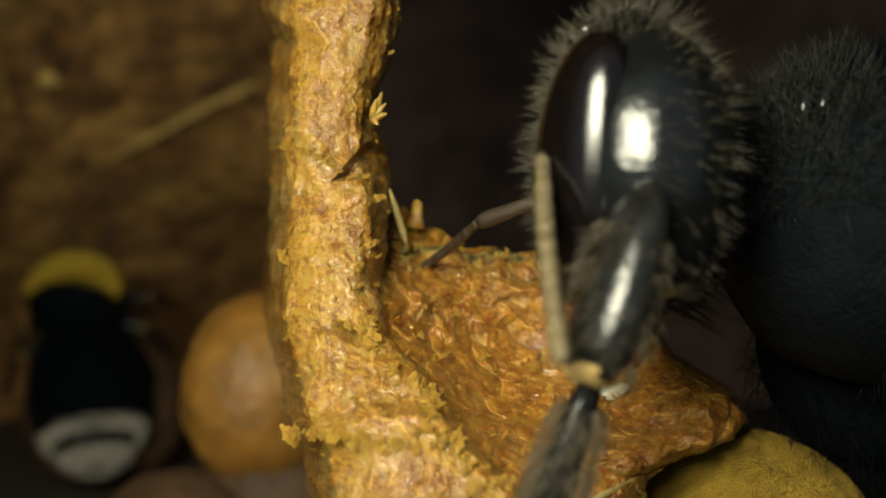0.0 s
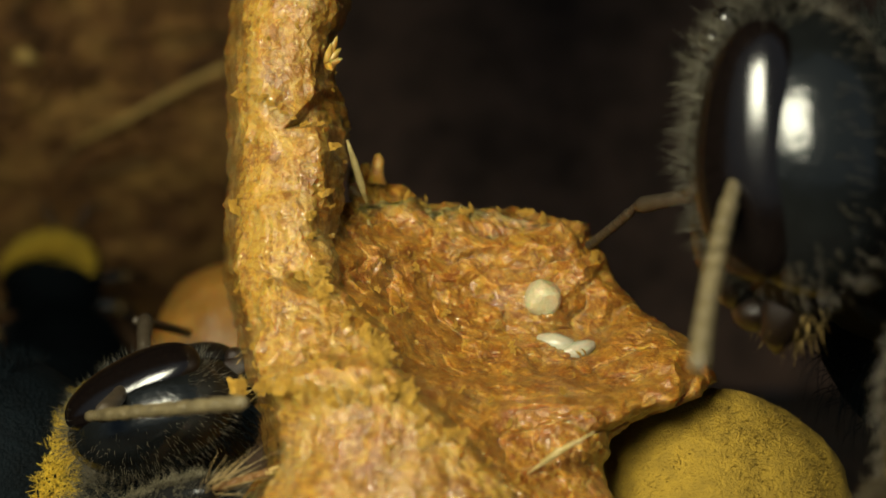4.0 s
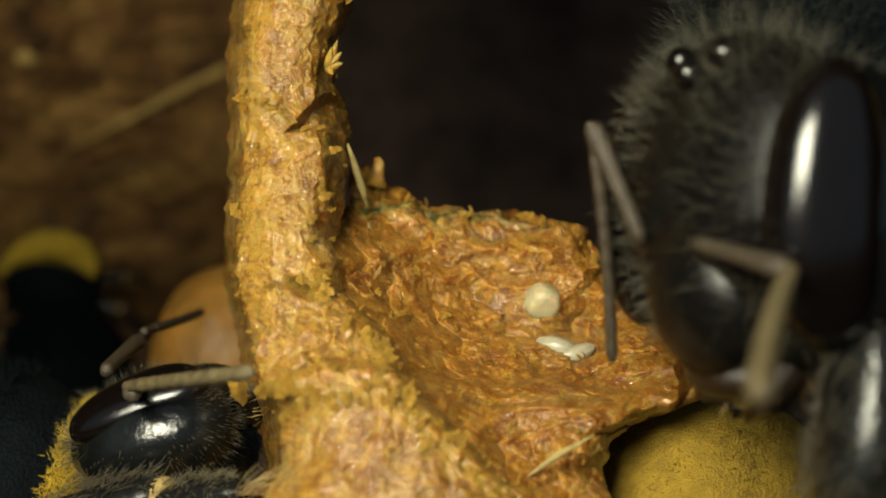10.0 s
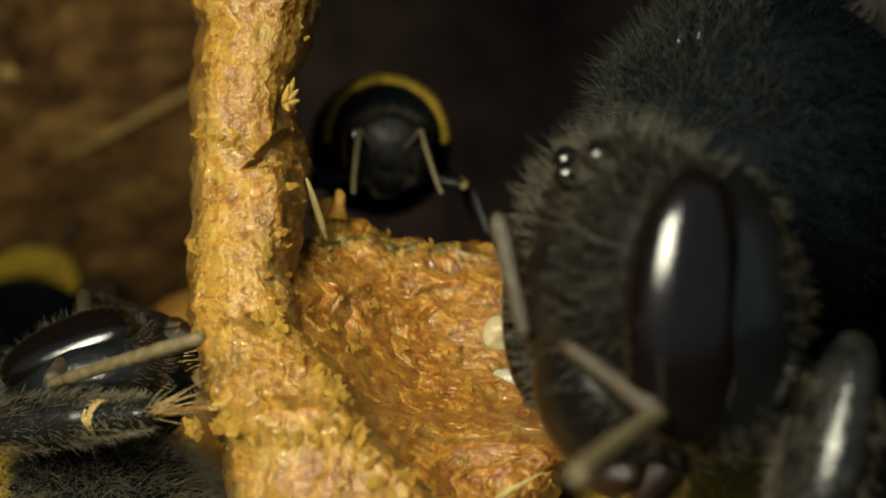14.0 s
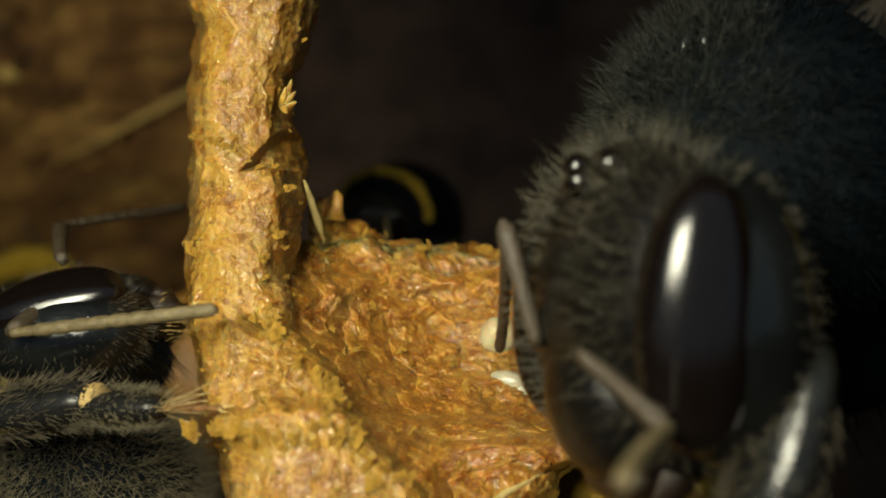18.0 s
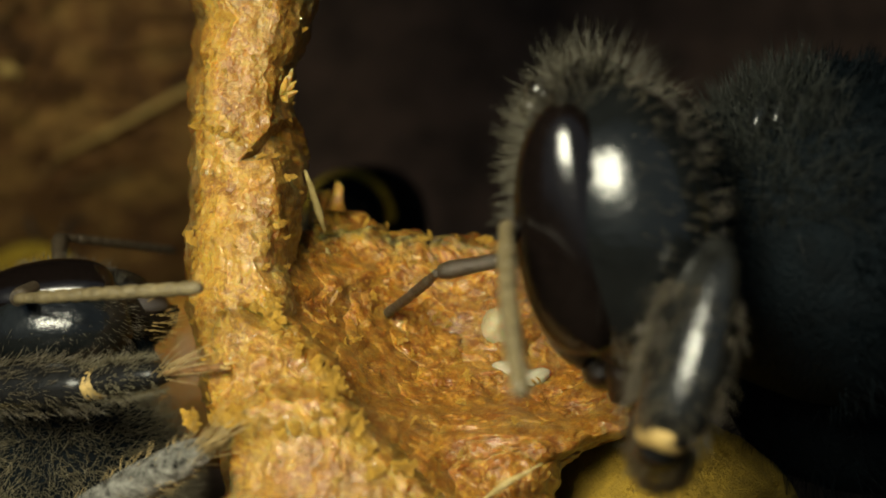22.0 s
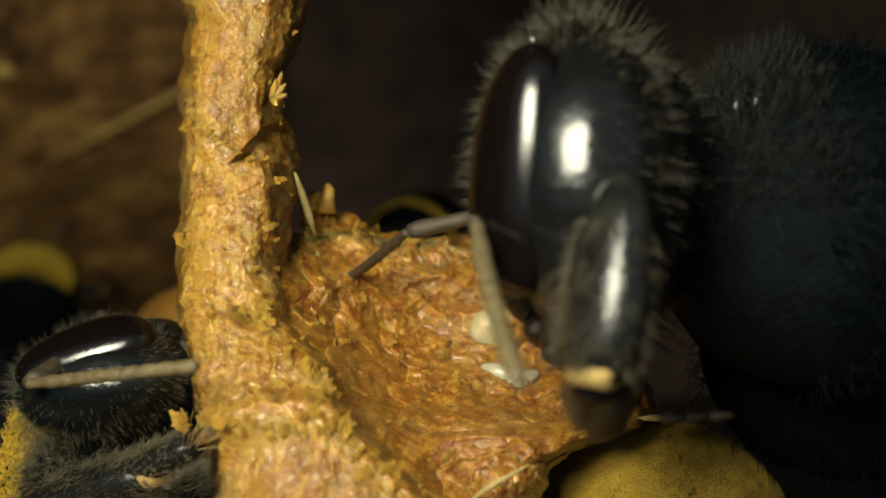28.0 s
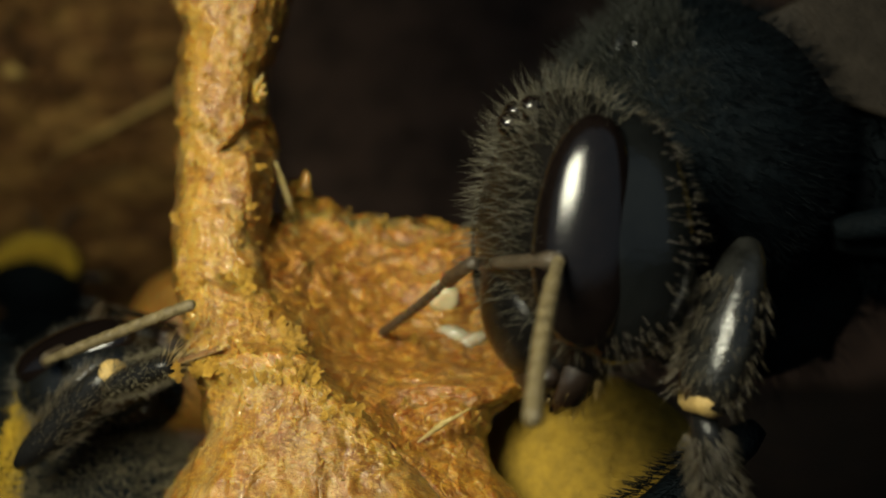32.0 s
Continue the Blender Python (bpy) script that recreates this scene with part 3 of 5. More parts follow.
def cocoon(label, m, size, material, fuzz):
    r = np.random.default_rng(7)
    skin = ball("shell", lambda d: d * size * (1 + 0.05 * rough(d, 1.5, 3.0, 3)[:, None] + 0.012 * rough(d, 12.0, 4.0, 3)[:, None]), material, 70, 90)
    ob = thing("cocoon", label, "cocoon", None, m)
    part("shell", skin, ob)
    if fuzz:
        d = r.normal(size=(9000, 3))
        d /= np.linalg.norm(d, axis=1, keepdims=True)
        d = d[(d[:, 2] > -0.3) & (d[:, 1] < 0.5)]
        d2 = d + r.normal(size=d.shape) * 1.2
        tagged(part("fuzz", hair("fuzz", d * size * 1.0, d2, r.uniform(0.04, 0.13, len(d)), 0.008, material), ob), kind="stuff")
    return ob


cocoon("ochre yellow silk cocoon with a fuzzy top beside the wax", mm(3.17, 19.6, Z - 4.78, 0, 6, 0), [2.0, 1.7, 2.2], SILK, True)
cocoon("smooth orange cocoon behind the wax pillar", mm(-5.3, 30.0, Z - 3.0, 0, 8, 0), [1.75, 1.7, 2.1], ORANGESILK, False)
cocoon("dull brown cocoon on the nest floor", mm(-7.0, 29.0, Z - 6.6, 0, 20, 0), [1.9, 1.7, 1.9], BROWNSILK, False)


cocoon("dull brown cocoon under another in the dark", mm(-5.0, 30.6, Z - 5.6, 0, 0, 0), [1.9, 1.8, 1.7], BROWNSILK, False)
cocoon("old brown cocoon under a resting bee", mm(-11.8, 42.5, Z - 5.0, 0, 0, 0), [2.6, 2.2, 2.4], BROWNSILK, False)


# ---- bees ----
def head_shape(d):
    """A bee's head: the face looks along -x, the jaws point down, the eyes sit on the sides."""
    x, y, z = d[:, 0], d[:, 1], d[:, 2]
    low = np.clip(-z, 0, 1)
    p = np.stack([x * (1.0 - 0.42 * low), y * (1.75 - 0.75 * low ** 1.6), z * np.where(z > 0, 1.85, 2.02)], -1)
    p[:, 0] = np.where(x < 0, p[:, 0] * (1.05 + 0.12 * np.exp(-((z + 0.3) / 0.35) ** 2)), p[:, 0] * 0.85)
    return p


def on_head(n, keep, seed, lift=0.98):
    r = np.random.default_rng(seed)
    d = r.normal(size=(n * 6, 3))
    d /= np.linalg.norm(d, axis=1, keepdims=True)
    p = head_shape(d)
    ok = keep(d, p)
    d, p = d[ok][:n], p[ok][:n]
    normal = d / np.array([1.0, 1.7, 2.0])
    normal /= np.linalg.norm(normal, axis=1, keepdims=True)
    return p * lift, normal + r.normal(size=p.shape) * 0.35, r


def squarish(d, p):
    """Unit directions pushed out to a rounded box: flat in the middle, tighter at the rim."""
    return d / (np.abs(d) ** p).sum(1, keepdims=True) ** (1 / p)


HEAD = ball("head", head_shape, FACE, 56, 72)
EYES = {}
for side in (-1, 1):
    EYES[side] = ball("eye", lambda d: squarish(d, 2.3) * [0.57, 0.44, 1.32] * (1 - 0.10 * d[:, 2:3] * [1, 0, 0]) + 0.08 * (d[:, 2:3] ** 2) * [1, 0, 0], EYE, 56, 56)
GENA = ball("cheek", lambda d: squarish(d, 2.25) * [0.95, 1.0, 1.58] * (1 - 0.12 * np.clip(-d[:, 2:3], 0, 1)), CHEEK, 40, 48)
OCELLUS = ball("ocellus", lambda d: d * 0.16, EYE, 14, 18)
CLYPEUS = ball("clypeus", lambda d: d * [0.45, 0.75, 0.8], FACE, 24, 30)
LABRUM = ball("labrum", lambda d: d * [0.28, 0.55, 0.25], JAW, 16, 20)
JAWS = {s: tube("jaw", [(0.0, 0.85 * s, 0), (-0.15, 0.85 * s, -0.4), (-0.25, 0.6 * s, -0.8), (-0.25, 0.1 * s, -1.02)], [0.27, 0.28, 0.24, 0.10], JAW, 12, 0.6, 0.01) for s in (-1, 1)}
face_fur = hair("fur", *(lambda p, w, r: (p, w + [-0.15, 0, 0.12], r.uniform(0.15, 0.5, len(p))))(*on_head(900, lambda d, p: (d[:, 0] < -0.1) & (np.abs(p[:, 1]) < 1.35) & (np.abs(p[:, 1]) > 0.3) & (d[:, 2] > -0.65), 11)), 0.0045, GREYFUR, (0.05, 0, -0.10))
crown_fur = hair("fur", *(lambda p, w, r: (p, w + [0, 0, 0.2], r.uniform(0.25, 0.65, len(p))))(*on_head(380, lambda d, p: (d[:, 2] > 0.55), 12)), 0.0045, GREYFUR, (0.1, 0, 0.0))
cheek_fur = hair("fur", *(lambda p, w, r: (p, w + [0.5, 0, -0.1], r.uniform(0.3, 0.8, len(p))))(*on_head(500, lambda d, p: (d[:, 0] > 0.6) & (d[:, 2] < 0.5), 13, 1.0)), 0.009, BLACKFUR, (0.2, 0, -0.2))
jaw_fur = hair("fur", *(lambda p, w, r: (p * [0.9, 0.8, 0.95], w * 0.5 + [-0.2, 0, -0.8], r.uniform(0.25, 0.5, len(p))))(*on_head(140, lambda d, p: (d[:, 2] < -0.75), 14)), 0.012, PALE)
SCAPE = tube("scape", [(0, 0, 0), (0.03, 0, 0.15), (0.03, 0, 0.8), (0, 0, 1.35), (0, 0, 1.5)], [0.08, 0.10, 0.105, 0.13, 0.10], HORNDARK, 12)


def feeler_mesh(thick, material):
    pts, rad = [], []
    z = 0.0
    for k in range(11):
        n = 0.30 if k not in (0, 1) else 0.2
        bend = lambda q: 0.02 * q * q
        for s, f in ((0.03, 0.86), (0.25, 1.0), (0.8, 1.0), (0.97, 0.86)):
            q = z + s * n
            pts.append((bend(q), 0, q))
            rad.append((0.112 if k > 1 else 0.092) * f * thick)
        z += n
    pts.append((0.02 * z * z, 0, z + 0.05))
    rad.append(0.05)
    return tube("feeler", pts, rad, material, 12)


FEELER, THINFEELER = feeler_mesh(1.0, HORN), feeler_mesh(0.7, HORNDARK)
SLIMFEELER = feeler_mesh(0.8, HORN)


def temple_fur():
    r = np.random.default_rng(15)
    d = r.normal(size=(1600, 3))
    d /= np.linalg.norm(d, axis=1, keepdims=True)
    d = d[(d[:, 0] > 0.25) | (d[:, 2] < -0.5)][:650]
    return hair("fur", d * [0.95, 1.0, 1.6] * (1 - 0.12 * np.clip(-d[:, 2:3], 0, 1)), d + [0.6, 0, -0.5] + r.normal(size=d.shape) * 0.3, r.uniform(0.1, 0.32, len(d)), 0.004, LEGFUR)


TEMPLE = temple_fur()


def limb_fur(n, length, radius, seed, out=0.35, size=(0.2, 0.5)):
    r = np.random.default_rng(seed)
    a, z = r.uniform(0, 2 * math.pi, n), r.uniform(0.1, 0.95, n) * length
    rr = np.interp(z / length, [0, 0.5, 1], radius)
    c = np.stack([np.cos(a), np.sin(a), np.zeros(n)], -1)
    return c * rr[:, None] + np.stack([0 * z, 0 * z, z], -1), c * out + [0, 0, 0.5] + r.normal(size=(n, 3)) * 0.12, r.uniform(*size, n)


THIGH = tube("leg_upper", [(0, 0, -0.4), (0, 0, -0.34), (0, 0, -0.1), (0, 0, 0.25), (0.04, 0, 1.0), (0.03, 0, 1.65), (0, 0, 1.95)], [0.05, 0.15, 0.26, 0.34, 0.40, 0.36, 0.28], SHELL, 18, 0.75)
THIGHFUR = hair("fur", *limb_fur(520, 1.95, [0.28, 0.36, 0.3], 21, 0.25, (0.12, 0.35)), 0.005, LEGFUR)
KNEE = tube("joint", [(0, 0, 1.80), (0, 0, 1.88), (0, 0, 1.98), (0, 0, 2.06)], [0.26, 0.29, 0.26, 0.18], PALE, 16, 0.75, 0.03)
SHIN = tube("leg_lower", [(0, 0, 0), (0, 0, 0.3), (0.03, 0, 1.2), (0.02, 0, 2.0), (0, 0, 2.3)], [0.16, 0.23, 0.28, 0.25, 0.16], SHELL, 16, 0.7)
SHINFUR = hair("fur", *limb_fur(1500, 2.3, [0.2, 0.27, 0.2], 22, 0.3, (0.12, 0.35)), 0.005, LEGFUR)
GOLDSHINFUR = hair("fur", *limb_fur(900, 2.3, [0.2, 0.27, 0.2], 22, 0.25, (0.1, 0.25)), 0.005, BREASTFUR)
FOOT = [tube("foot_joint", [(0, 0, 0), (0, 0, 0.1), (0, 0, 0.34), (0, 0, 0.42)], [0.05, 0.09, 0.13, 0.06], TARSUS, 10, 0.7), tube("claw", [(0, 0, 0), (0.10, 0, 0.16), (0.10, 0, 0.34)], [0.05, 0.035, 0.008], PALE, 8)]


def on_ball(n, size, seed, keep=lambda d: d[:, 0] < 9, long=(0.35, 0.7)):
    r = np.random.default_rng(seed)
    d = r.normal(size=(n * 12, 3))
    d /= np.linalg.norm(d, axis=1, keepdims=True)
    d = d[keep(d)][:n]
    nrm = d / np.array(size)
    nrm /= np.linalg.norm(nrm, axis=1, keepdims=True)
    return d * size, nrm + r.normal(size=d.shape) * 0.4 + [0.35, 0, 0], r.uniform(*long, len(d))


THORAX = ball("thorax", lambda d: d * [2.4, 2.5, 2.4] * (1 + 0.03 * rough(d, 2.0)[:, None]), PELT, 30, 40)
COLLAR = hair("fur", *on_ball(9000, [2.4, 2.5, 2.4], 31, lambda d: (d[:, 0] < -0.55) & (d[:, 0] > -0.73), (0.15, 0.3)), 0.007, YELLOWFUR)
WIDECOLLAR = hair("fur", *on_ball(5200, [2.4, 2.5, 2.4], 31, lambda d: (d[:, 0] < 0.1) & (d[:, 0] > -0.9) & (d[:, 2] > 0.42)), 0.016, YELLOWFUR)
ARCCOLLAR = hair("fur", *on_ball(2600, [2.4, 2.5, 2.4], 34, lambda d: (d[:, 0] < -0.22) & (d[:, 0] > -0.42) & (d[:, 2] > -0.1), (0.2, 0.5)), 0.010, YELLOWFUR)
DARKCOLLAR = hair("fur", *on_ball(2600, [2.4, 2.5, 2.4], 33, lambda d: (d[:, 0] < -0.1) & (d[:, 0] > -0.95) & (d[:, 2] > 0.1), (0.3, 0.75)), 0.007, CHESTFUR)
DARKTHIGH, DARKSHIN = (tube("leg", [(0, 0, 0), (0, 0, 0.3), (0, 0, 1.2), (0, 0, 2.0), (0, 0, 2.4)], rr, PELT, 14, 0.75) for rr in ([0.2, 0.3, 0.36, 0.3, 0.2], [0.15, 0.22, 0.26, 0.24, 0.12]))
BACKFUR = hair("fur", *on_ball(4200, [2.4, 2.5, 2.4], 32, lambda d: d[:, 0] >= -0.25, (0.2, 0.42)), 0.009, BLACKFUR)
ABDOMEN = ball("abdomen", lambda d: d * [4.2, 2.9, 2.8] * (1 + 0.012 * np.sin(d[:, 0:1] * 14)), PELT, 40, 40)


def band(lo, hi, seed, material):
    return hair("fur", *on_ball(3000, [4.2, 2.9, 2.8], seed, lambda d: (d[:, 0] > lo) & (d[:, 0] < hi)), 0.016, material)


BANDS = [(band(-0.75, -0.35, 41, BLACKFUR), ""), (band(-0.35, 0.0, 42, YELLOWFUR), "yellow fur band"), (band(0.0, 0.50, 43, BLACKFUR), ""), (band(0.50, 0.66, 44, WHITEFUR), "off-white fur band on the tail"), (band(0.80, 0.97, 45, WHITEFUR), "off-white fur at the tail tip")]
PLAINBELT = band(-0.35, 0.0, 42, BLACKFUR)
WINGMESH = tube("wing", [(0, 0, 0), (1.2, 0, 0.1), (4, 0, 0.25), (7, 0, 0.2), (9, 0, 0)], [0.2, 0.8, 1.6, 1.5, 0.3], WING, 12, 0.03)


def make_head(parent, size=1.0):
    """A head in its parts; a smaller bee has a smaller head."""
    mesh, shrink = HEAD, Matrix.Scale(size, 4)
    if size != 1.0:
        mesh = HEAD.copy()
        mesh.transform(shrink)
    head = part("head", mesh, parent, "black head with grey-brown fur")
    for s in (-1, 1):
        part("eye", EYES[s], head, "glossy dark brown compound eye", shrink @ mm(-0.30, 1.35 * s, 0.10, 0, 6, 20 * s))
        part("cheek", GENA, head, "smooth glossy black cheek", shrink @ mm(0.26, 0.84 * s, -0.08))
        tagged(part("fur", TEMPLE, head, "sparse short fur behind the eye", shrink @ mm(0.26, 0.84 * s, -0.08)), kind="stuff")
        part("jaw", JAWS[s], head, "dark reddish jaw", shrink @ mm(-0.05, 0, -1.3) @ Matrix.Scale(0.75, 4))
    for x, y, z in ((-0.70, 0, 1.42), (-0.52, 0.34, 1.58), (-0.52, -0.34, 1.58)):
        part("ocellus", OCELLUS, head, "small shiny simple eye", shrink @ mm(x, y, z))
    part("clypeus", CLYPEUS, head, "", shrink @ mm(-0.66, 0, -0.85, 0, -8, 0))
    part("labrum", LABRUM, head, "", shrink @ mm(-0.45, 0, -1.62))
    for me in (face_fur, crown_fur, cheek_fur, jaw_fur):
        tagged(part("fur", me, head, "sparse grey-brown face fur", shrink), kind="stuff")
    return head


def stout(mesh, k, long=1.0):
    """The same limb, k times as thick."""
    out = mesh.copy()
    out.transform(Matrix.Diagonal((k, k, long, 1)))
    return out


def make_leg(bee, k):
    """A foreleg, k times as thick; the slighter bee's shin is short."""
    thin, long = 0.5 + 0.5 * k, 1.0 if k > 1 else 0.68
    up, low = part("leg_upper", stout(THIGH, k), bee, "black glossy upper foreleg"), part("leg_lower", stout(SHIN, thin, long), bee, "hairy lower foreleg")
    tagged(part("fur", stout(THIGHFUR, k), up), kind="stuff")
    if k > 1:
        up.data.materials[0] = GRAINY
    part("joint", stout(KNEE, k), up, "pale yellow knee skin")
    tagged(part("fur", stout(SHINFUR if k > 1 else GOLDSHINFUR, thin, long), low), kind="stuff")
    for n in range(4):
        part("foot_joint", FOOT[0], low, "amber bristly foot joint", mm(0.02 * n, 0, 2.22 * long + 0.2 * n, 0, 3 * n, 0) @ Matrix.Scale(0.6, 4))
    for turn in (20, 200):
        part("claw", FOOT[1], low, "pale curved claw", mm(0.06, 0, 2.22 * long + 0.8, 0, 9, turn) @ Matrix.Scale(0.6, 4))
    return up, low


def make_body(bee, collar, belt=True):
    """Thorax and abdomen, with the collar fur that the bee wears."""
    chest = part("thorax", THORAX, bee, "black furry thorax")
    tagged(part("fur", collar, chest, "" if collar is DARKCOLLAR else "bright yellow collar fur"), kind="stuff")
    tagged(part("fur", BACKFUR, chest), kind="stuff")
    tail = part("abdomen", ABDOMEN, bee, "black furry abdomen with a white tail")
    for me, label in BANDS if belt else (BANDS[0], (PLAINBELT, ""), *BANDS[2:]):
        tagged(part("fur", me, tail, label), kind="stuff")
    return chest, tail


def make_bee(label, collar, size=1.0):
    bee = thing("bumblebee", label, "bumblebee", group="bees in the nest")
    made = {"bee": bee, "head": make_head(bee, size)}
    for k in ("near", "far"):
        made["scape_" + k] = part("scape", SCAPE, bee, "dark first antenna segment")
        made["feeler_" + k] = part("feeler", (FEELER if size > 1 else SLIMFEELER) if k == "near" else THINFEELER, bee, "brown jointed antenna")
    made["up"], made["low"] = make_leg(bee, 1.0 if collar else 1.4)
    made["thorax"], made["abdomen"] = make_body(bee, COLLAR if collar else DARKCOLLAR)
    for root, knee, toe in (((0.3, 1.5, -1.7), (1.2, 3.2, -1.9), (1.6, 3.7, -4.2)), ((1.4, 1.5, -1.7), (2.3, 3.2, -1.9), (2.7, 3.7, -4.2)), ((1.7, -1.4, -1.6), (3.9, -1.5, -1.6), (5.2, -1.5, -3.4)), ((1.9, -0.6, -1.8), (4.2, -0.6, -2.2), (5.6, -0.6, -4.2))):
        part("leg", DARKTHIGH, made["thorax"], "black hairy leg", ends(root, knee))
        part("leg", DARKSHIN, made["thorax"], "dark hairy shin", ends(knee, toe))
    for s in (-1, 1):
        part("wing", WINGMESH, made["thorax"], "smoky folded wing", mm(0.6, 1.3 * s, 1.5, 0, 12, -5 * s))
    return made


def far_bee(label, m, size, collar, nod=(-3.0, -0.5, -25), tail_at=(0, 0)):
    bee = thing("bumblebee", label, "bumblebee", group="bees in the nest")
    head = make_head(bee)
    head.matrix_basis = mm(nod[0], 0, nod[1], 0, nod[2], 0)
    for s in (-1, 1):
        part("scape", SCAPE, bee, "dark first antenna segment", ends((-3.9, 0.5 * s, -0.4), (-4.9, 1.2 * s, 0.5)))
        part("feeler", FEELER, bee, "brown jointed antenna", ends((-4.9, 1.2 * s, 0.5), (-6.6, 1.6 * s, -1.4)))
        for x, far in ((-1.4, -2.2), (0, 0.4), (1.2, 2.6)):
            leg = part("leg_upper", THIGH, bee, "black hairy leg", ends((x, 1.4 * s, -1.6), (far * 0.9, 3.6 * s, -2.0)))
            part("joint", KNEE, leg)
            part("leg_lower", SHIN, bee, "", ends((far * 0.9, 3.6 * s, -2.0), (far * 1.3, 4.3 * s, -4.0)))
    chest, tail = make_body(bee, collar, False)
    tail.matrix_basis = mm(5.3, tail_at[0], -0.9, 0, 12, tail_at[1])
    bee.matrix_basis = m @ Matrix.Scale(size, 4)
    return bee


def shrunk(bee, k):
    """The same bee, k times as large in all its parts."""
    done = {}
    for ob in bee.children_recursive:
        if ob.data.name not in done:
            me = ob.data.copy()
            me.transform(Matrix.Scale(k, 4))
            done[ob.data.name] = done[me.name] = me
        ob.data = done[ob.data.name]
        m = ob.matrix_basis.copy()
        m.translation = m.translation * k
        ob.matrix_basis = m


main_bee = make_bee("black bumblebee with a glossy eye feeding at the wax cell", False, 1.15)
left_bee = make_bee("black bumblebee with a yellow collar beside the wax pillar", True, 0.75)
cavity_bee = far_bee("yellow-collared bumblebee crawling in the dark behind the wax", mm(0, 40, Z - 3), 0.42, ARCCOLLAR)
far_bee("resting bumblebee with a yellow collar and a white tail", mm(-12.3, 41.0, Z - 1.5, 0, 52, -90), 0.55, WIDECOLLAR, (-2.3, -1.9, -60), (1.3, 12))
mid_leg = part("middle_leg", tube("middle_leg", [(0, 0, -0.6), (0, 0, -0.3), (0, 0, 0.6), (0.1, 0, 2.2), (0.1, 0, 3.6), (0, 0, 4.4)], [0.2, 0.34, 0.42, 0.44, 0.40, 0.25], PELT, 20, 0.8), main_bee["bee"], "dark furry middle leg")
tagged(part("fur", hair("fur", *limb_fur(1500, 4.2, [0.4, 0.5, 0.3], 24, 0.6, (0.15, 0.4)), 0.010, BLACKFUR), mid_leg), kind="stuff")
SCALYSHIN = stout(SHIN, 1.3)
SCALYSHIN.materials[0] = SCALE


def bristle_fan(n, at, seed):
    """Long pale bristles that spread from the end of a leg."""
    q = np.random.default_rng(seed)
    side = q.uniform(-0.75, 0.75, n)
    way = np.stack([side, 0.15 * q.normal(size=n) + 0.1, np.ones(n)], -1)
    root = np.stack([0.2 * side, 0.05 * q.normal(size=n), at + q.uniform(-0.25, 0.05, n)], -1)
    return hair("bristles", root, way, q.uniform(0.5, 1.55, n), 0.007, BRISTLE, (0.08, 0, 0))


FAN, THINFAN = bristle_fan(70, 2.3, 61), bristle_fan(34, 2.3, 62)
second_leg = part("middle_leg", SCALYSHIN, left_bee["bee"], "silver-grey scaly middle leg")
tagged(part("fur", hair("fur", *limb_fur(150, 2.3, [0.2, 0.27, 0.2], 64, 0.35, (0.1, 0.25)), 0.006, BRISTLE), second_leg, "short gold fringe"), kind="stuff")
tagged(part("bristles", FAN, second_leg, "fan of pale bristles"), kind="stuff")
tagged(part("bristles", stout(THINFAN, 1.0, 0.68), left_bee["low"], "pale bristles at the foot"), kind="stuff")
breast = part("breast", ball("breast", lambda d: d * [1.7, 1.1, 1.35], PELT, 24, 30), left_bee["bee"], "brown-haired breast")
tagged(part("fur", hair("fur", *on_ball(8000, [1.7, 1.1, 1.35], 63, lambda d: d[:, 1] < 0.4, (0.2, 0.5)), 0.0045, BREASTFUR), breast), kind="stuff")
for k in range(3):  # shiny plates where the wing joins
    part("wing_hinge", tube("wing_hinge", [(-1.35 + 0.26 * k, -1.45, 1.45), (-1.18 + 0.26 * k, -1.42, 1.75), (-1.0 + 0.26 * k, -1.25, 2.05)], [0.04, 0.13, 0.04], CHEEK, 10), main_bee["thorax"], "shiny bluish-black wing hinge plate")
main_breast = part("breast", ball("breast", lambda d: d * [2.4, 1.5, 2.2] * (1 + 0.03 * rough(d, 2.0)[:, None]), PELT, 24, 30), main_bee["thorax"], "black breast with long hanging hair", mm(0.9, 2.3, -2.0))
tagged(part("fur", hair("fur", *on_ball(1500, [2.4, 1.5, 2.2], 65, lambda d: (d[:, 1] < 0.3), (0.3, 0.8)), 0.007, BLACKFUR, (0, 0, -0.5)), main_breast), kind="stuff")
DARKFOOT = stout(FOOT[0], 1.15)
DARKFOOT.materials[0] = HORNDARK
perch_foot = part("foot", DARKFOOT, main_bee["bee"], "dark clawed foot")
for k, name in ((0.36, "foot_joint"), (0.72, "foot_joint")):
    part(name, DARKFOOT, perch_foot, "", mm(0, 0, k))
for turn in (0, 180):
    part("claw", FOOT[1], perch_foot, "pale curved claw", mm(0, 0, 1.1, 0, 0, turn))

shrunk(main_bee["bee"], 0.92)

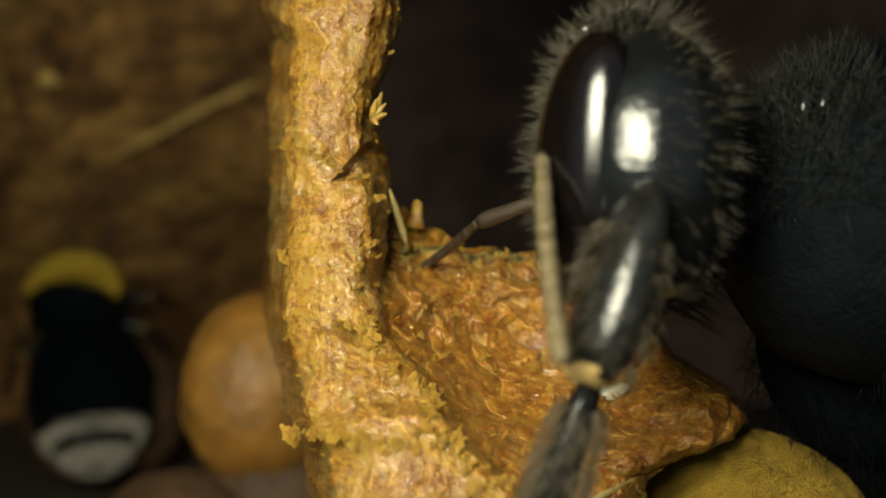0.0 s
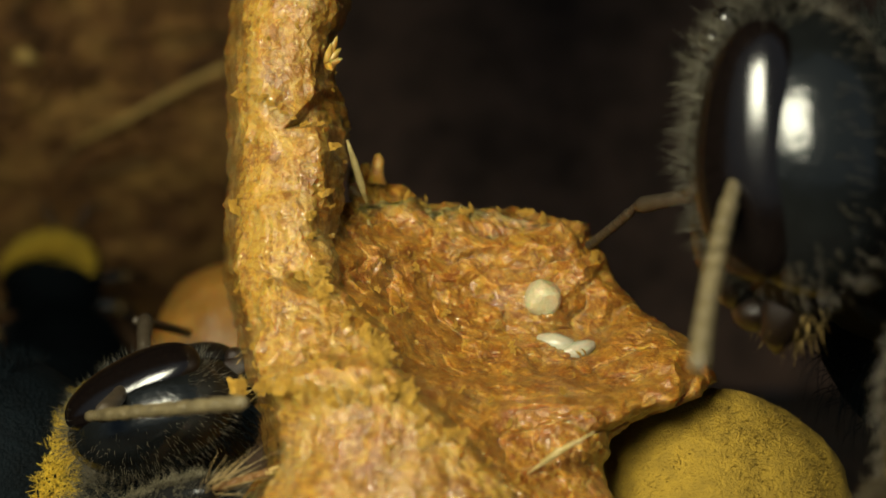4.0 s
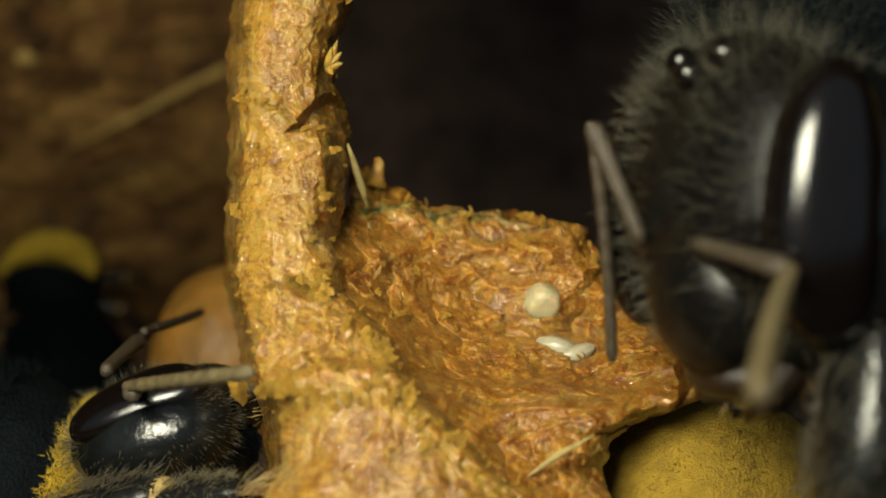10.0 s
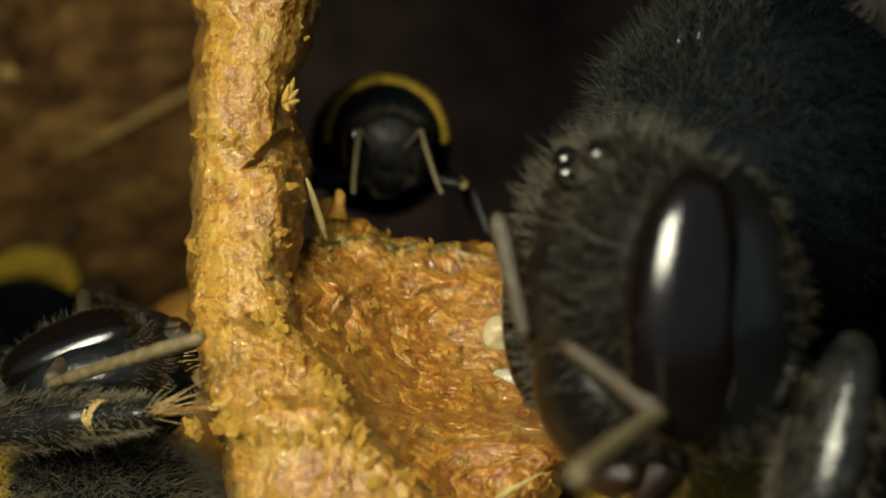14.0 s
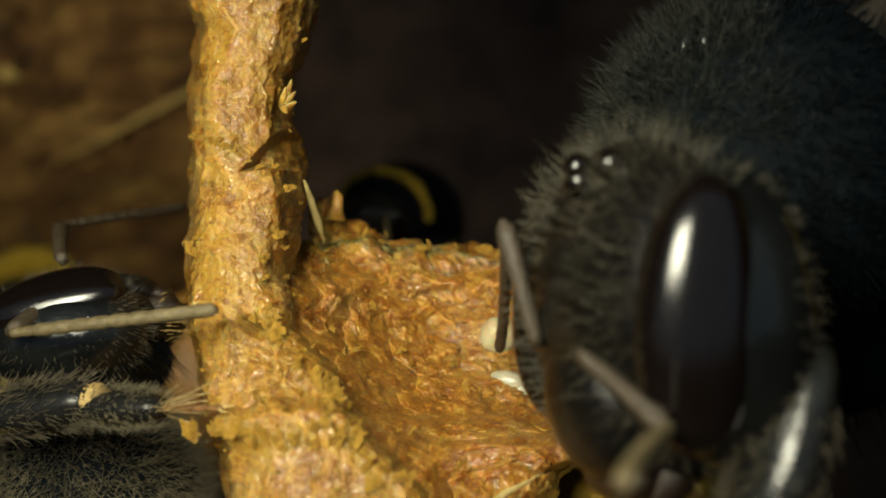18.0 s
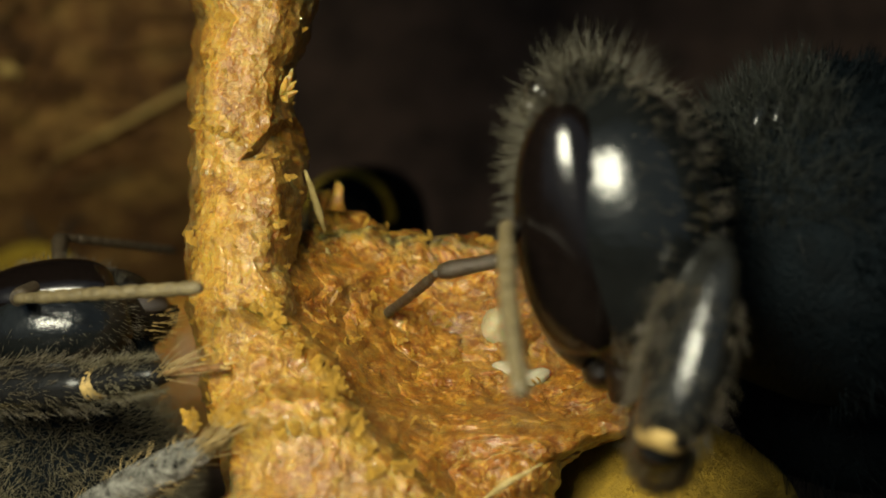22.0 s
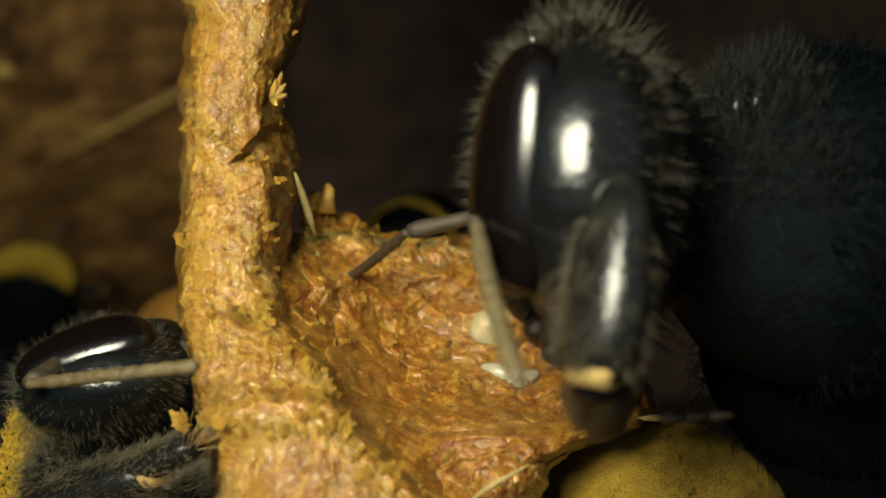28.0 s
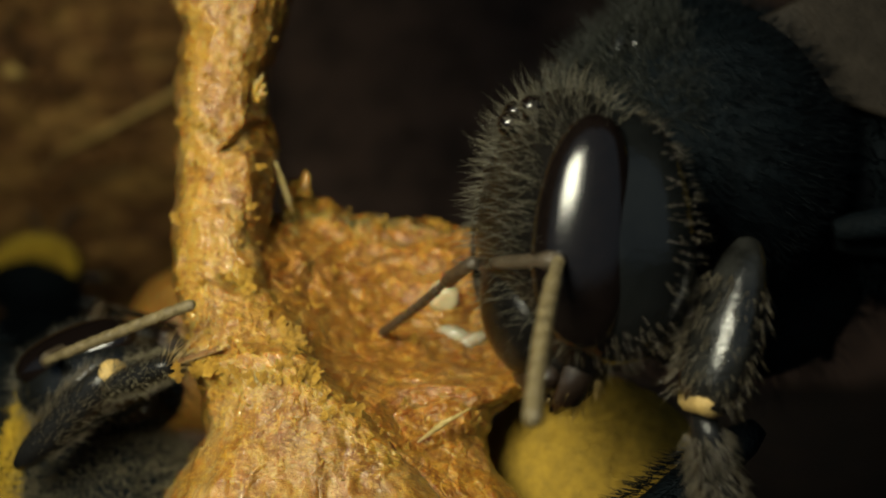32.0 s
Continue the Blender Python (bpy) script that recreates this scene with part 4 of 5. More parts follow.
# ---- how they move: seconds, then millimetres and degrees ----
HEAD_ROWS = [
    (0, 1.16, 16.16, 1.09, 0, 0, -18), (0.3, 1.55, 16.16, 1, 0, 0, -18), (0.6, 2.08, 16.17, 0.95, 0, 0, -16), (1, 2.23, 16.16, 0.6, 0, 0, -16),
    (1.5, 2.2, 16.15, 0.54, 0, 0, -18), (2, 1.85, 16.15, 0.61, 0, 0, -20), (2.5, 2.29, 16.2, 0.83, 0, 4, -18), (3, 2.6, 16.2, 0.5, 0, 0, -16),
    (3.5, 3.42, 16.18, 0.53, 0, -4, -16), (4.5, 3.33, 16.2, 0.44, 4, -4, -16), (5.5, 2.98, 16.21, 0.31, 4, -4, -14), (6, 2.43, 16.19, 0.47, 2, -4, -16),
    (6.5, 2.05, 16.18, 0.46, 0, -4, -16), (7, 1.81, 16.17, 0.36, 0, 0, -20), (7.5, 1.87, 16.17, 0.08, 0, -4, -17), (8, 2.25, 14.99, 0.06, 0, -4, 23),
    (8.5, 2.28, 14.99, -0.02, 0, -4, 23), (9, 2.01, 14.98, -0.34, 0, -4, 23), (9.5, 2.29, 14.98, -0.36, 0, -4, 23), (10, 2.7, 14.96, -0.08, 0, -4, 28),
    (10.5, 2.29, 14.96, -0.54, 0, -4, 28), (11, 2.31, 14.96, -0.63, 0, -4, 28), (11.5, 2.22, 14.97, -0.59, 0, -4, 28), (12, 2.29, 14.96, -0.91, 0, -4, 28),
    (12.5, 2.18, 14.96, -0.52, 0, -4, 28), (13, 2.11, 14.97, -0.56, 0, -4, 23), (13.5, 2.5, 14.97, -0.75, 0, -4, 23), (14, 2.07, 14.97, -0.66, 0, -4, 23),
    (14.5, 2.3, 14.96, -0.82, 0, -4, 23), (16.5, 2.14, 14.96, -0.57, 0, -4, 23), (17, 1.63, 16.27, -0.36, 2, 2, 6), (17.5, 2.3, 16.25, 0.3, 3, 4, -12),
    (18, 2.23, 14.97, -0.71, 0, -4, 23), (18.5, 1.88, 14.97, -0.44, 0, -4, 23), (19, 1.67, 14.97, -0.98, 0, -4, 23), (19.5, 1.91, 14.97, -0.89, 0, -4, 23),
    (20, 1.64, 14.96, -0.67, 0, -4, 23), (20.5, 1.84, 14.97, -0.35, 0, -4, 23), (21, 1.81, 14.98, -0.26, 0, -4, 23), (21.5, 1.55, 14.98, -0.33, 0, -4, 23),
    (22, 2.04, 16.2, 0.23, 8, -10, -17), (22.5, 1.59, 16.18, 0.09, 2, -2, -20), (23, 1.53, 16.15, -0.14, 0, 0, -22), (23.5, 1.79, 16.15, 0.45, 0, 0, -24),
    (24, 1.53, 16.15, 0.49, 0, 0, -24), (24.5, 2.83, 16.17, 1.06, 0, -2, -18), (25, 2.79, 16.19, 0.61, 0, 0, -16), (25.5, 2.8, 16.18, 0.85, 0, 0, -18),
    (27.5, 1.72, 16.15, 1.03, 0, 0, -24), (28, 1.86, 16.14, 0.68, 0, 0, -24), (28.5, 2.48, 16.17, 1.27, 0, 0, -22), (29, 2.8, 16.17, 1.56, 0, 0, -22),
    (29.5, 2.94, 16.16, 1.58, 0, 0, -20), (30, 2.36, 16.13, 0.71, 0, 0, -22), (30.5, 2.45, 16.11, 0.88, 0, 0, -22), (31, 2.29, 16.01, 0.78, 0, 0, -22),
    (31.5, 3.27, 15.98, 0.39, 8, -8, -14), (32, 2.39, 14.72, -0.32, 0, -2, 14),
]
LEFT_HEAD_ROWS = [
    (0, -5.37, 21.79, -7.33, 0, 105, 180), (1.2, -4.26, 22.32, -5.59, 0, 105, 180), (1.5, -3.46, 22.34, -3.85, 0, 110, 180), (1.8, -4.08, 21.84, -3.23, 0, 110, 180),
    (2, -4.43, 19.53, -2.71, 0, 112, 180), (2.5, -4.42, 19.53, -2.75, 0, 112, 180), (3, -4.49, 19.53, -2.78, 0, 112, 180), (6, -4.58, 19.52, -3.11, 0, 112, 180),
    (7, -4.59, 19.53, -3.06, 0, 112, 180), (8, -4.46, 19.53, -3.18, 0, 106, 180), (9, -4.35, 19.53, -3.18, 0, 108, 180), (10, -4.52, 19.53, -3.12, 0, 108, 180),
    (11, -5.01, 19.52, -2.67, 0, 118, 180), (12, -5.17, 19.52, -2.41, 0, 114, 180), (13, -5.01, 19.54, -1.88, 0, 108, 180), (14, -4.92, 19.54, -1.89, 0, 108, 180),
    (16.5, -4.98, 19.55, -1.16, 0, 104, 180), (17, -5.02, 19.55, -1.04, 0, 102, 180), (18, -5.18, 19.55, -1.26, 0, 100, 180), (18.5, -5.64, 19.55, -1.22, 0, 96, 180),
    (19, -5.49, 19.56, -0.78, 0, 92, 180), (19.5, -5.72, 19.55, -1.16, 0, 92, 180), (20, -5.63, 19.56, -0.75, 0, 90, 180), (20.5, -5.41, 19.55, -1.22, 0, 94, 180),
    (21, -5.43, 19.56, -0.98, 0, 92, 180), (22, -5.4, 19.55, -1.26, 0, 94, 180), (23, -5.51, 19.56, -1.48, 0, 88, 180), (24, -5.65, 19.56, -0.93, 0, 88, 180),
    (25, -5.61, 19.56, -0.99, 0, 90, 180), (25.5, -5.27, 19.56, -1.12, 0, 94, 180), (27.5, -4.35, 19.55, -1.95, 0, 104, 180), (28, -4.58, 19.55, -2.06, 0, 104, 180),
    (29, -4.84, 19.54, -2.43, 0, 104, 180), (30, -4.39, 19.54, -2.69, 0, 104, 180), (31, -4.3, 19.54, -3.06, 0, 104, 180), (32, -4.84, 19.53, -2.61, 0, 106, 180),
]
LIMB_ROWS = {
    ("main", "scape_near"): [
    (0, -0.06, 16.08, 0.82, -0.1, 14.7, 1.14), (0.3, 0.32, 16.09, 0.74, 0.34, 14.67, 0.57), (0.6, 0.85, 16.06, 0.68, 1.04, 14.7, 0.28), (1, 1.01, 16.05, 0.33, 1.42, 14.72, 0.01),
    (1.5, 0.98, 16.08, 0.27, 0.66, 14.73, -0.05), (2, 0.63, 16.13, 0.34, 0.54, 14.72, 0.15), (2.5, 1.05, 16.14, 0.64, 1.06, 14.74, 0.38), (3, 1.37, 16.09, 0.23, 1.37, 14.75, -0.27),
    (3.5, 2.22, 16.06, 0.19, 2.52, 14.67, 0.24), (4.5, 2.14, 16.1, 0.06, 2.4, 14.7, 0.17), (5.5, 1.8, 16.07, -0.06, 2.18, 14.7, 0.09), (6, 1.23, 16.08, 0.11, 1.06, 14.74, 0.55),
    (6.5, 0.85, 16.06, 0.12, 0.75, 14.73, -0.37), (7, 0.58, 16.15, 0.09, 0.28, 14.76, 0.17), (7.5, 0.67, 16.07, -0.26, 0.93, 14.67, -0.31), (8, 1.39, 14.14, -0.28, 2.39, 13.19, -0.65),
    (8.5, 1.42, 14.15, -0.36, 2.28, 13.01, -0.29), (9, 1.15, 14.13, -0.68, 1.88, 12.93, -0.89), (9.5, 1.44, 14.13, -0.7, 2.39, 13.09, -0.47), (10, 1.92, 14.04, -0.42, 2.59, 12.81, -0.68),
    (10.5, 1.51, 14.04, -0.88, 2.29, 12.89, -1.2), (11, 1.53, 14.04, -0.97, 2.4, 12.98, -1.35), (11.5, 1.43, 14.05, -0.93, 2.35, 13.01, -1.27), (12, 1.51, 14.04, -1.26, 2.41, 13.03, -1.7),
    (12.5, 1.4, 14.04, -0.86, 1.93, 12.86, -1.46), (13, 1.26, 14.13, -0.9, 1.83, 12.97, -1.49), (13.5, 1.64, 14.12, -1.09, 2.84, 13.77, -1.78), (14, 1.21, 14.12, -1, 2.06, 13.15, -1.61),
    (14.5, 1.44, 14.12, -1.16, 2.21, 13.09, -1.77), (16.5, 1.29, 14.11, -0.91, 2.27, 13.16, -1.29), (17, 0.52, 15.72, -0.6, 0.82, 14.32, -0.5), (17.5, 1.08, 16.07, 0.09, 0.89, 14.76, -0.47),
    (18, 1.38, 14.12, -1.05, 2.17, 13.14, -1.72), (18.5, 1.02, 14.12, -0.78, 1.97, 13.27, -1.43), (19, 0.81, 14.12, -1.32, 1.55, 13.06, -1.91), (19.5, 1.06, 14.12, -1.23, 1.84, 13.05, -1.77),
    (20, 0.78, 14.12, -1.01, 1.53, 12.98, -1.43), (20.5, 0.98, 14.13, -0.69, 1.56, 12.89, -1.12), (21, 0.96, 14.13, -0.6, 1.61, 12.91, -0.92), (21.5, 0.7, 14.13, -0.67, 1.47, 12.94, -0.72),
    (22, 0.9, 16.13, -0.29, 0.66, 14.79, 0.14), (22.5, 0.38, 16.16, -0.23, 0.14, 14.81, 0.17), (23, 0.31, 16.17, -0.41, 0.3, 14.84, 0.1), (23.5, 0.57, 16.2, 0.18, -0.28, 15.06, 0.27),
    (24, 0.31, 16.2, 0.23, -0.53, 15.07, 0.47), (24.5, 1.62, 16.1, 0.75, 1.57, 14.72, 0.41), (25, 1.57, 16.08, 0.35, 1.37, 14.71, -0.02), (25.5, 1.58, 16.11, 0.58, 1.32, 14.72, 0.4),
    (27.5, 0.5, 16.2, 0.76, 0.14, 14.83, 0.92), (28, 0.64, 16.2, 0.42, 0.5, 14.81, 0.16), (28.5, 1.26, 16.19, 1, 1.27, 14.79, 0.71), (29, 1.58, 16.18, 1.3, 1.51, 14.81, 0.91),
    (29.5, 1.72, 16.13, 1.31, 1.66, 14.81, 0.79), (30, 1.14, 16.15, 0.45, 1.1, 14.73, 0.54), (30.5, 1.23, 16.13, 0.61, 1.21, 14.71, 0.5), (31, 1.07, 16.02, 0.51, 0.97, 14.62, 0.28),
    (31.5, 2.12, 15.85, -0.08, 2.66, 14.82, -0.92), (32, 1.39, 14.01, -0.62, 2.1, 12.78, -0.57),
    ],
    ("main", "feeler_near"): [
    (0, -0.1, 14.7, 1.14, -0.24, 12.71, -0.96), (0.3, 0.34, 14.67, 0.57, 0.01, 12.29, -1.04), (0.6, 1.04, 14.7, 0.28, 0.46, 12.35, -1.32), (1, 1.42, 14.72, 0.01, 0.82, 12.2, -1.3),
    (1.5, 0.66, 14.73, -0.05, 0.55, 12.13, -1.32), (2, 0.54, 14.72, 0.15, 0.36, 12.21, -1.27), (2.5, 1.06, 14.74, 0.38, 0.8, 12.38, -1.29), (3, 1.37, 14.75, -0.27, 0.94, 12.2, -1.56),
    (3.5, 2.52, 14.67, 0.24, 1.82, 12.55, -1.6), (4.5, 2.4, 14.7, 0.17, 1.25, 12.75, -1.64), (5.5, 2.18, 14.7, 0.09, 0.9, 12.83, -1.71), (6, 1.06, 14.74, 0.55, 0.22, 13.03, -1.64),
    (6.5, 0.75, 14.73, -0.37, 0.23, 12.11, -1.5), (7, 0.28, 14.76, 0.17, 0.35, 12.47, -1.62), (7.5, 0.93, 14.67, -0.31, 0.25, 12.02, -1.28), (8, 2.39, 13.19, -0.65, 0.98, 10.78, -1.43),
    (8.5, 2.28, 13.01, -0.29, 0.92, 10.7, -1.41), (9, 1.88, 12.93, -0.89, 0.44, 10.46, -1.41), (9.5, 2.39, 13.09, -0.47, 1.35, 10.5, -1.23), (10, 2.59, 12.81, -0.68, 1.51, 10.26, -1.57),
    (10.5, 2.29, 12.89, -1.2, 1.02, 10.54, -2.31), (11, 2.4, 12.98, -1.35, 0.95, 10.52, -1.86), (11.5, 2.35, 13.01, -1.27, 0.97, 10.54, -1.86), (12, 2.41, 13.03, -1.7, 0.84, 10.61, -1.94),
    (12.5, 1.93, 12.86, -1.46, 0.81, 10.22, -1.86), (13, 1.83, 12.97, -1.49, 0.81, 10.28, -1.9), (13.5, 2.84, 13.77, -1.78, 1.24, 11.35, -1.84), (14, 2.06, 13.15, -1.61, 0.81, 10.54, -1.77),
    (14.5, 2.21, 13.09, -1.77, 1.06, 10.42, -1.76), (16.5, 2.27, 13.16, -1.29, 0.82, 10.69, -1.75), (17, 0.82, 14.32, -0.5, -0.03, 12, -2.01), (17.5, 0.89, 14.76, -0.47, 0.54, 12.32, -1.98),
    (18, 2.17, 13.14, -1.72, 1.2, 10.4, -1.76), (18.5, 1.97, 13.27, -1.43, 1.13, 10.53, -1.88), (19, 1.55, 13.06, -1.91, 0.96, 10.23, -1.82), (19.5, 1.84, 13.05, -1.77, 1.17, 10.24, -1.73),
    (20, 1.53, 12.98, -1.43, 0.93, 10.17, -1.81), (20.5, 1.56, 12.89, -1.12, 0.81, 10.15, -1.65), (21, 1.61, 12.91, -0.92, 0.79, 10.27, -1.8), (21.5, 1.47, 12.94, -0.72, 0.4, 10.47, -1.82),
    (22, 0.66, 14.79, 0.14, 0.5, 12.37, -1.44), (22.5, 0.14, 14.81, 0.17, 0.25, 12.51, -1.59), (23, 0.3, 14.84, 0.1, 0.29, 12.56, -1.71), (23.5, -0.28, 15.06, 0.27, -0.06, 12.76, -1.49),
    (24, -0.53, 15.07, 0.47, -0.49, 12.84, -1.37), (24.5, 1.57, 14.72, 0.41, 1.28, 12.85, -1.79), (25, 1.37, 14.71, -0.02, 0.83, 12.19, -1.35), (25.5, 1.32, 14.72, 0.4, 1.11, 12.41, -1.33),
    (27.5, 0.14, 14.83, 0.92, 0.51, 12.95, -1.26), (28, 0.5, 14.81, 0.16, 0.64, 12.31, -1.31), (28.5, 1.27, 14.79, 0.71, 1.01, 12.46, -0.97), (29, 1.51, 14.81, 0.91, 1.29, 12.5, -0.83),
    (29.5, 1.66, 14.81, 0.79, 1.45, 12.57, -1.04), (30, 1.1, 14.73, 0.54, 1.31, 12.23, -0.91), (30.5, 1.21, 14.71, 0.5, 1.33, 12.31, -1.13), (31, 0.97, 14.62, 0.28, 1.07, 12.22, -1.33),
    (31.5, 2.66, 14.82, -0.92, 1.93, 12.43, -2.38), (32, 2.1, 12.78, -0.57, 1.46, 10.44, -2.16),
    ],
    ("main", "scape_far"): [
    (0, 0.22, 16.93, 0.82, -0.74, 17.93, 0.49), (1, 1.26, 16.9, 0.33, 0.58, 18.13, 0.06), (2, 0.93, 16.96, 0.34, -0.04, 17.99, 0.12), (3, 1.62, 16.94, 0.23, 1.02, 18.22, 0.08),
    (3.5, 2.46, 16.92, 0.19, 1.95, 18.24, 0.1), (5.5, 2.01, 16.92, 0, 1.46, 18.24, -0.12), (6, 1.47, 16.94, 0.14, 0.71, 18.13, 0.03), (7, 0.89, 16.98, 0.09, -0.09, 18, -0.1),
    (7.5, 0.93, 16.93, -0.26, -0.01, 17.99, -0.43), (8, 1.04, 14.96, -0.28, 0.68, 14.84, 1.09), (8.5, 1.07, 14.96, -0.36, 0.84, 15.28, 1.01), (9, 0.8, 14.95, -0.68, 0.55, 14.81, 0.71),
    (9.5, 1.09, 14.95, -0.7, 0.71, 14.87, 0.67), (10, 1.5, 14.83, -0.42, 0.94, 14.76, 0.88), (10.5, 1.09, 14.83, -0.88, 0.43, 14.77, 0.38), (11, 1.11, 14.82, -0.97, 0.63, 14.73, 0.36),
    (11.5, 1.02, 14.83, -0.93, 0.48, 14.74, 0.39), (12, 1.09, 14.82, -1.26, 0.58, 14.74, 0.07), (12.5, 0.98, 14.83, -0.86, 0.5, 15.05, 0.46), (13, 0.91, 14.95, -0.9, 0.49, 14.9, 0.47),
    (13.5, 1.29, 14.94, -1.09, 0.38, 14.91, 0.01), (14, 0.86, 14.94, -1, 0.54, 14.87, 0.38), (14.5, 1.09, 14.94, -1.16, 0.65, 14.89, 0.2), (16.5, 0.94, 14.93, -0.91, 0.58, 14.86, 0.47),
    (17, 0.43, 16.6, -0.57, 0.18, 17.94, -1.01), (17.5, 1.26, 16.94, 0.14, 0.65, 18.14, -0.31), (18, 1.03, 14.94, -1.05, 0.65, 14.9, 0.32), (20, 0.43, 14.94, -1.01, 0.55, 15.75, 0.16),
    (22, 1.14, 16.98, -0.17, -0.1, 17.63, -0.42), (23, 0.64, 16.99, -0.41, -0.44, 17.93, -0.37), (24, 0.67, 17.02, 0.23, -0.7, 17.29, -0.04), (24.5, 1.89, 16.95, 0.75, 0.97, 18.02, 0.53),
    (25, 1.82, 16.93, 0.35, 1.04, 18.09, 0.08), (25.5, 1.86, 16.95, 0.58, 0.98, 18.06, 0.35), (27.5, 0.86, 17.02, 0.76, -0.49, 17.36, 0.46), (28, 0.99, 17.02, 0.42, -0.34, 17.41, 0.13),
    (29, 1.91, 17, 1.3, 0.82, 17.9, 1.06), (30, 1.47, 16.97, 0.45, 0.28, 17.7, 0.15), (31, 1.4, 16.84, 0.51, 0.03, 16.82, 0.08), (32, 1.18, 14.88, -0.62, 0.8, 16.22, -0.91),
    ],
    ("main", "feeler_far"): [
    (0, -0.74, 17.93, 0.49, -1.5, 20.64, -0.26), (1, 0.58, 18.13, 0.06, -0.02, 20.86, -0.69), (2, -0.04, 17.99, 0.12, -0.74, 20.71, -0.57), (3, 1.02, 18.22, 0.08, 0.45, 20.98, -0.6),
    (3.5, 1.95, 18.24, 0.1, 1.53, 21.03, -0.59), (5.5, 1.46, 18.24, -0.12, 0.97, 21, -0.85), (6, 0.71, 18.13, 0.03, 0.08, 20.87, -0.66), (7, -0.09, 18, -0.1, -0.81, 20.72, -0.82),
    (7.5, -0.01, 17.99, -0.43, -0.72, 20.69, -1.19), (8, 0.68, 14.84, 1.09, 0.97, 17.35, -0.32), (8.5, 0.84, 15.28, 1.01, 1.24, 17.72, -0.49), (9, 0.55, 14.81, 0.71, 0.8, 17.25, -0.82),
    (9.5, 0.71, 14.87, 0.67, 1.31, 17.23, -0.89), (10, 0.94, 14.76, 0.88, 1.47, 15.8, -1.77), (10.5, 0.43, 14.77, 0.38, 0.85, 16.55, -1.86), (11, 0.63, 14.73, 0.36, 1.34, 16.32, -1.95),
    (11.5, 0.48, 14.74, 0.39, 1.13, 16.37, -1.91), (12, 0.58, 14.74, 0.07, 1.01, 16.94, -1.75), (12.5, 0.5, 15.05, 0.46, 0.73, 16.69, -1.91), (13, 0.49, 14.9, 0.47, 0.96, 16.91, -1.56),
    (13.5, 0.38, 14.91, 0.01, 0.74, 16.73, -2.22), (14, 0.54, 14.87, 0.38, 1.16, 16.52, -1.91), (14.5, 0.65, 14.89, 0.2, 1.16, 16.65, -2.05), (16.5, 0.58, 14.86, 0.47, 0.8, 16.74, -1.73),
    (17, 0.18, 17.94, -1.01, -0.61, 20.57, -1.93), (17.5, 0.65, 18.14, -0.31, -0.08, 20.82, -1.14), (18, 0.65, 14.9, 0.32, 0.89, 17.31, -1.27), (20, 0.55, 15.75, 0.16, 0.86, 18.12, -1.49),
    (22, -0.1, 17.63, -0.42, -0.91, 20.29, -1.22), (23, -0.44, 17.93, -0.37, -1.31, 20.57, -1.17), (24, -0.7, 17.29, -0.04, -1.61, 19.94, -0.78), (24.5, 0.97, 18.02, 0.53, 0.29, 20.76, -0.13),
    (25, 1.04, 18.09, 0.08, 0.36, 20.81, -0.66), (25.5, 0.98, 18.06, 0.35, 0.3, 20.79, -0.35), (27.5, -0.49, 17.36, 0.46, -1.37, 20.04, -0.22), (28, -0.34, 17.41, 0.13, -1.2, 20.09, -0.59),
    (29, 0.82, 17.9, 1.06, 0.11, 20.65, 0.48), (30, 0.28, 17.7, 0.15, -0.53, 20.39, -0.56), (31, 0.03, 16.82, 0.08, -0.92, 19.46, -0.67), (32, 0.8, 16.22, -0.91, -0.06, 18.84, -1.79),
    ],
    ("left", "scape_near"): [
    (0, -5.64, 21.49, -6.59, -6.18, 20.1, -6.75), (1.2, -4.54, 22.02, -4.85, -4.88, 20.75, -5.57), (1.5, -4.02, 21.95, -3.39, -4.99, 21.57, -4.46), (2, -4.87, 19, -2.06, -5.34, 17.6, -2.32),
    (6, -4.94, 19.01, -2.49, -4.92, 17.6, -2.99), (8, -4.76, 19.02, -2.51, -4.86, 17.6, -2.99), (9, -4.66, 19, -2.54, -4.66, 17.6, -3.07), (11, -5.4, 19.09, -1.96, -4.85, 17.8, -1.43),
    (12, -5.55, 19.19, -1.72, -4.99, 17.8, -1.6), (14, -5.23, 19.18, -1.19, -5.17, 17.8, -1.77), (17, -5.25, 19.2, -0.31, -5.28, 17.8, -0.85), (18, -5.4, 19.17, -0.53, -5.65, 17.8, -1.08),
    (18.5, -5.72, 19.08, -0.52, -5.12, 17.8, -1.03), (19, -5.58, 19.02, 0.08, -5.5, 17.6, 0.55), (19.5, -5.68, 18.92, -0.47, -5.08, 17.6, -0.85), (20, -5.71, 19.25, 0.03, -5.36, 17.8, 0.17),
    (21, -5.52, 19.07, -0.15, -5.49, 17.6, 0.16), (22, -5.53, 19.27, -0.48, -5.58, 17.8, -0.77), (22.5, -5.41, 18.8, -0.69, -4.98, 17.4, -1), (23, -4.51, 18.11, -0.6, -3.5, 17, -0.51),
    (23.5, -5.18, 18.28, 0, -4.61, 17, 0.54), (24, -5.21, 18.33, -0.14, -4.52, 17, -0.15), (24.5, -5.44, 18.55, 0.06, -4.95, 17.2, 0.51), (25, -5.55, 18.63, -0.08, -5.23, 17.2, 0.22),
    (25.5, -5.31, 18.97, -0.25, -4.89, 17.6, 0.19), (27.5, -4.67, 19.12, -1.23, -5.33, 17.8, -1.5), (28, -4.88, 19.15, -1.35, -5.31, 17.8, -1.86), (29, -5.1, 19.27, -1.68, -5.08, 17.8, -1.97),
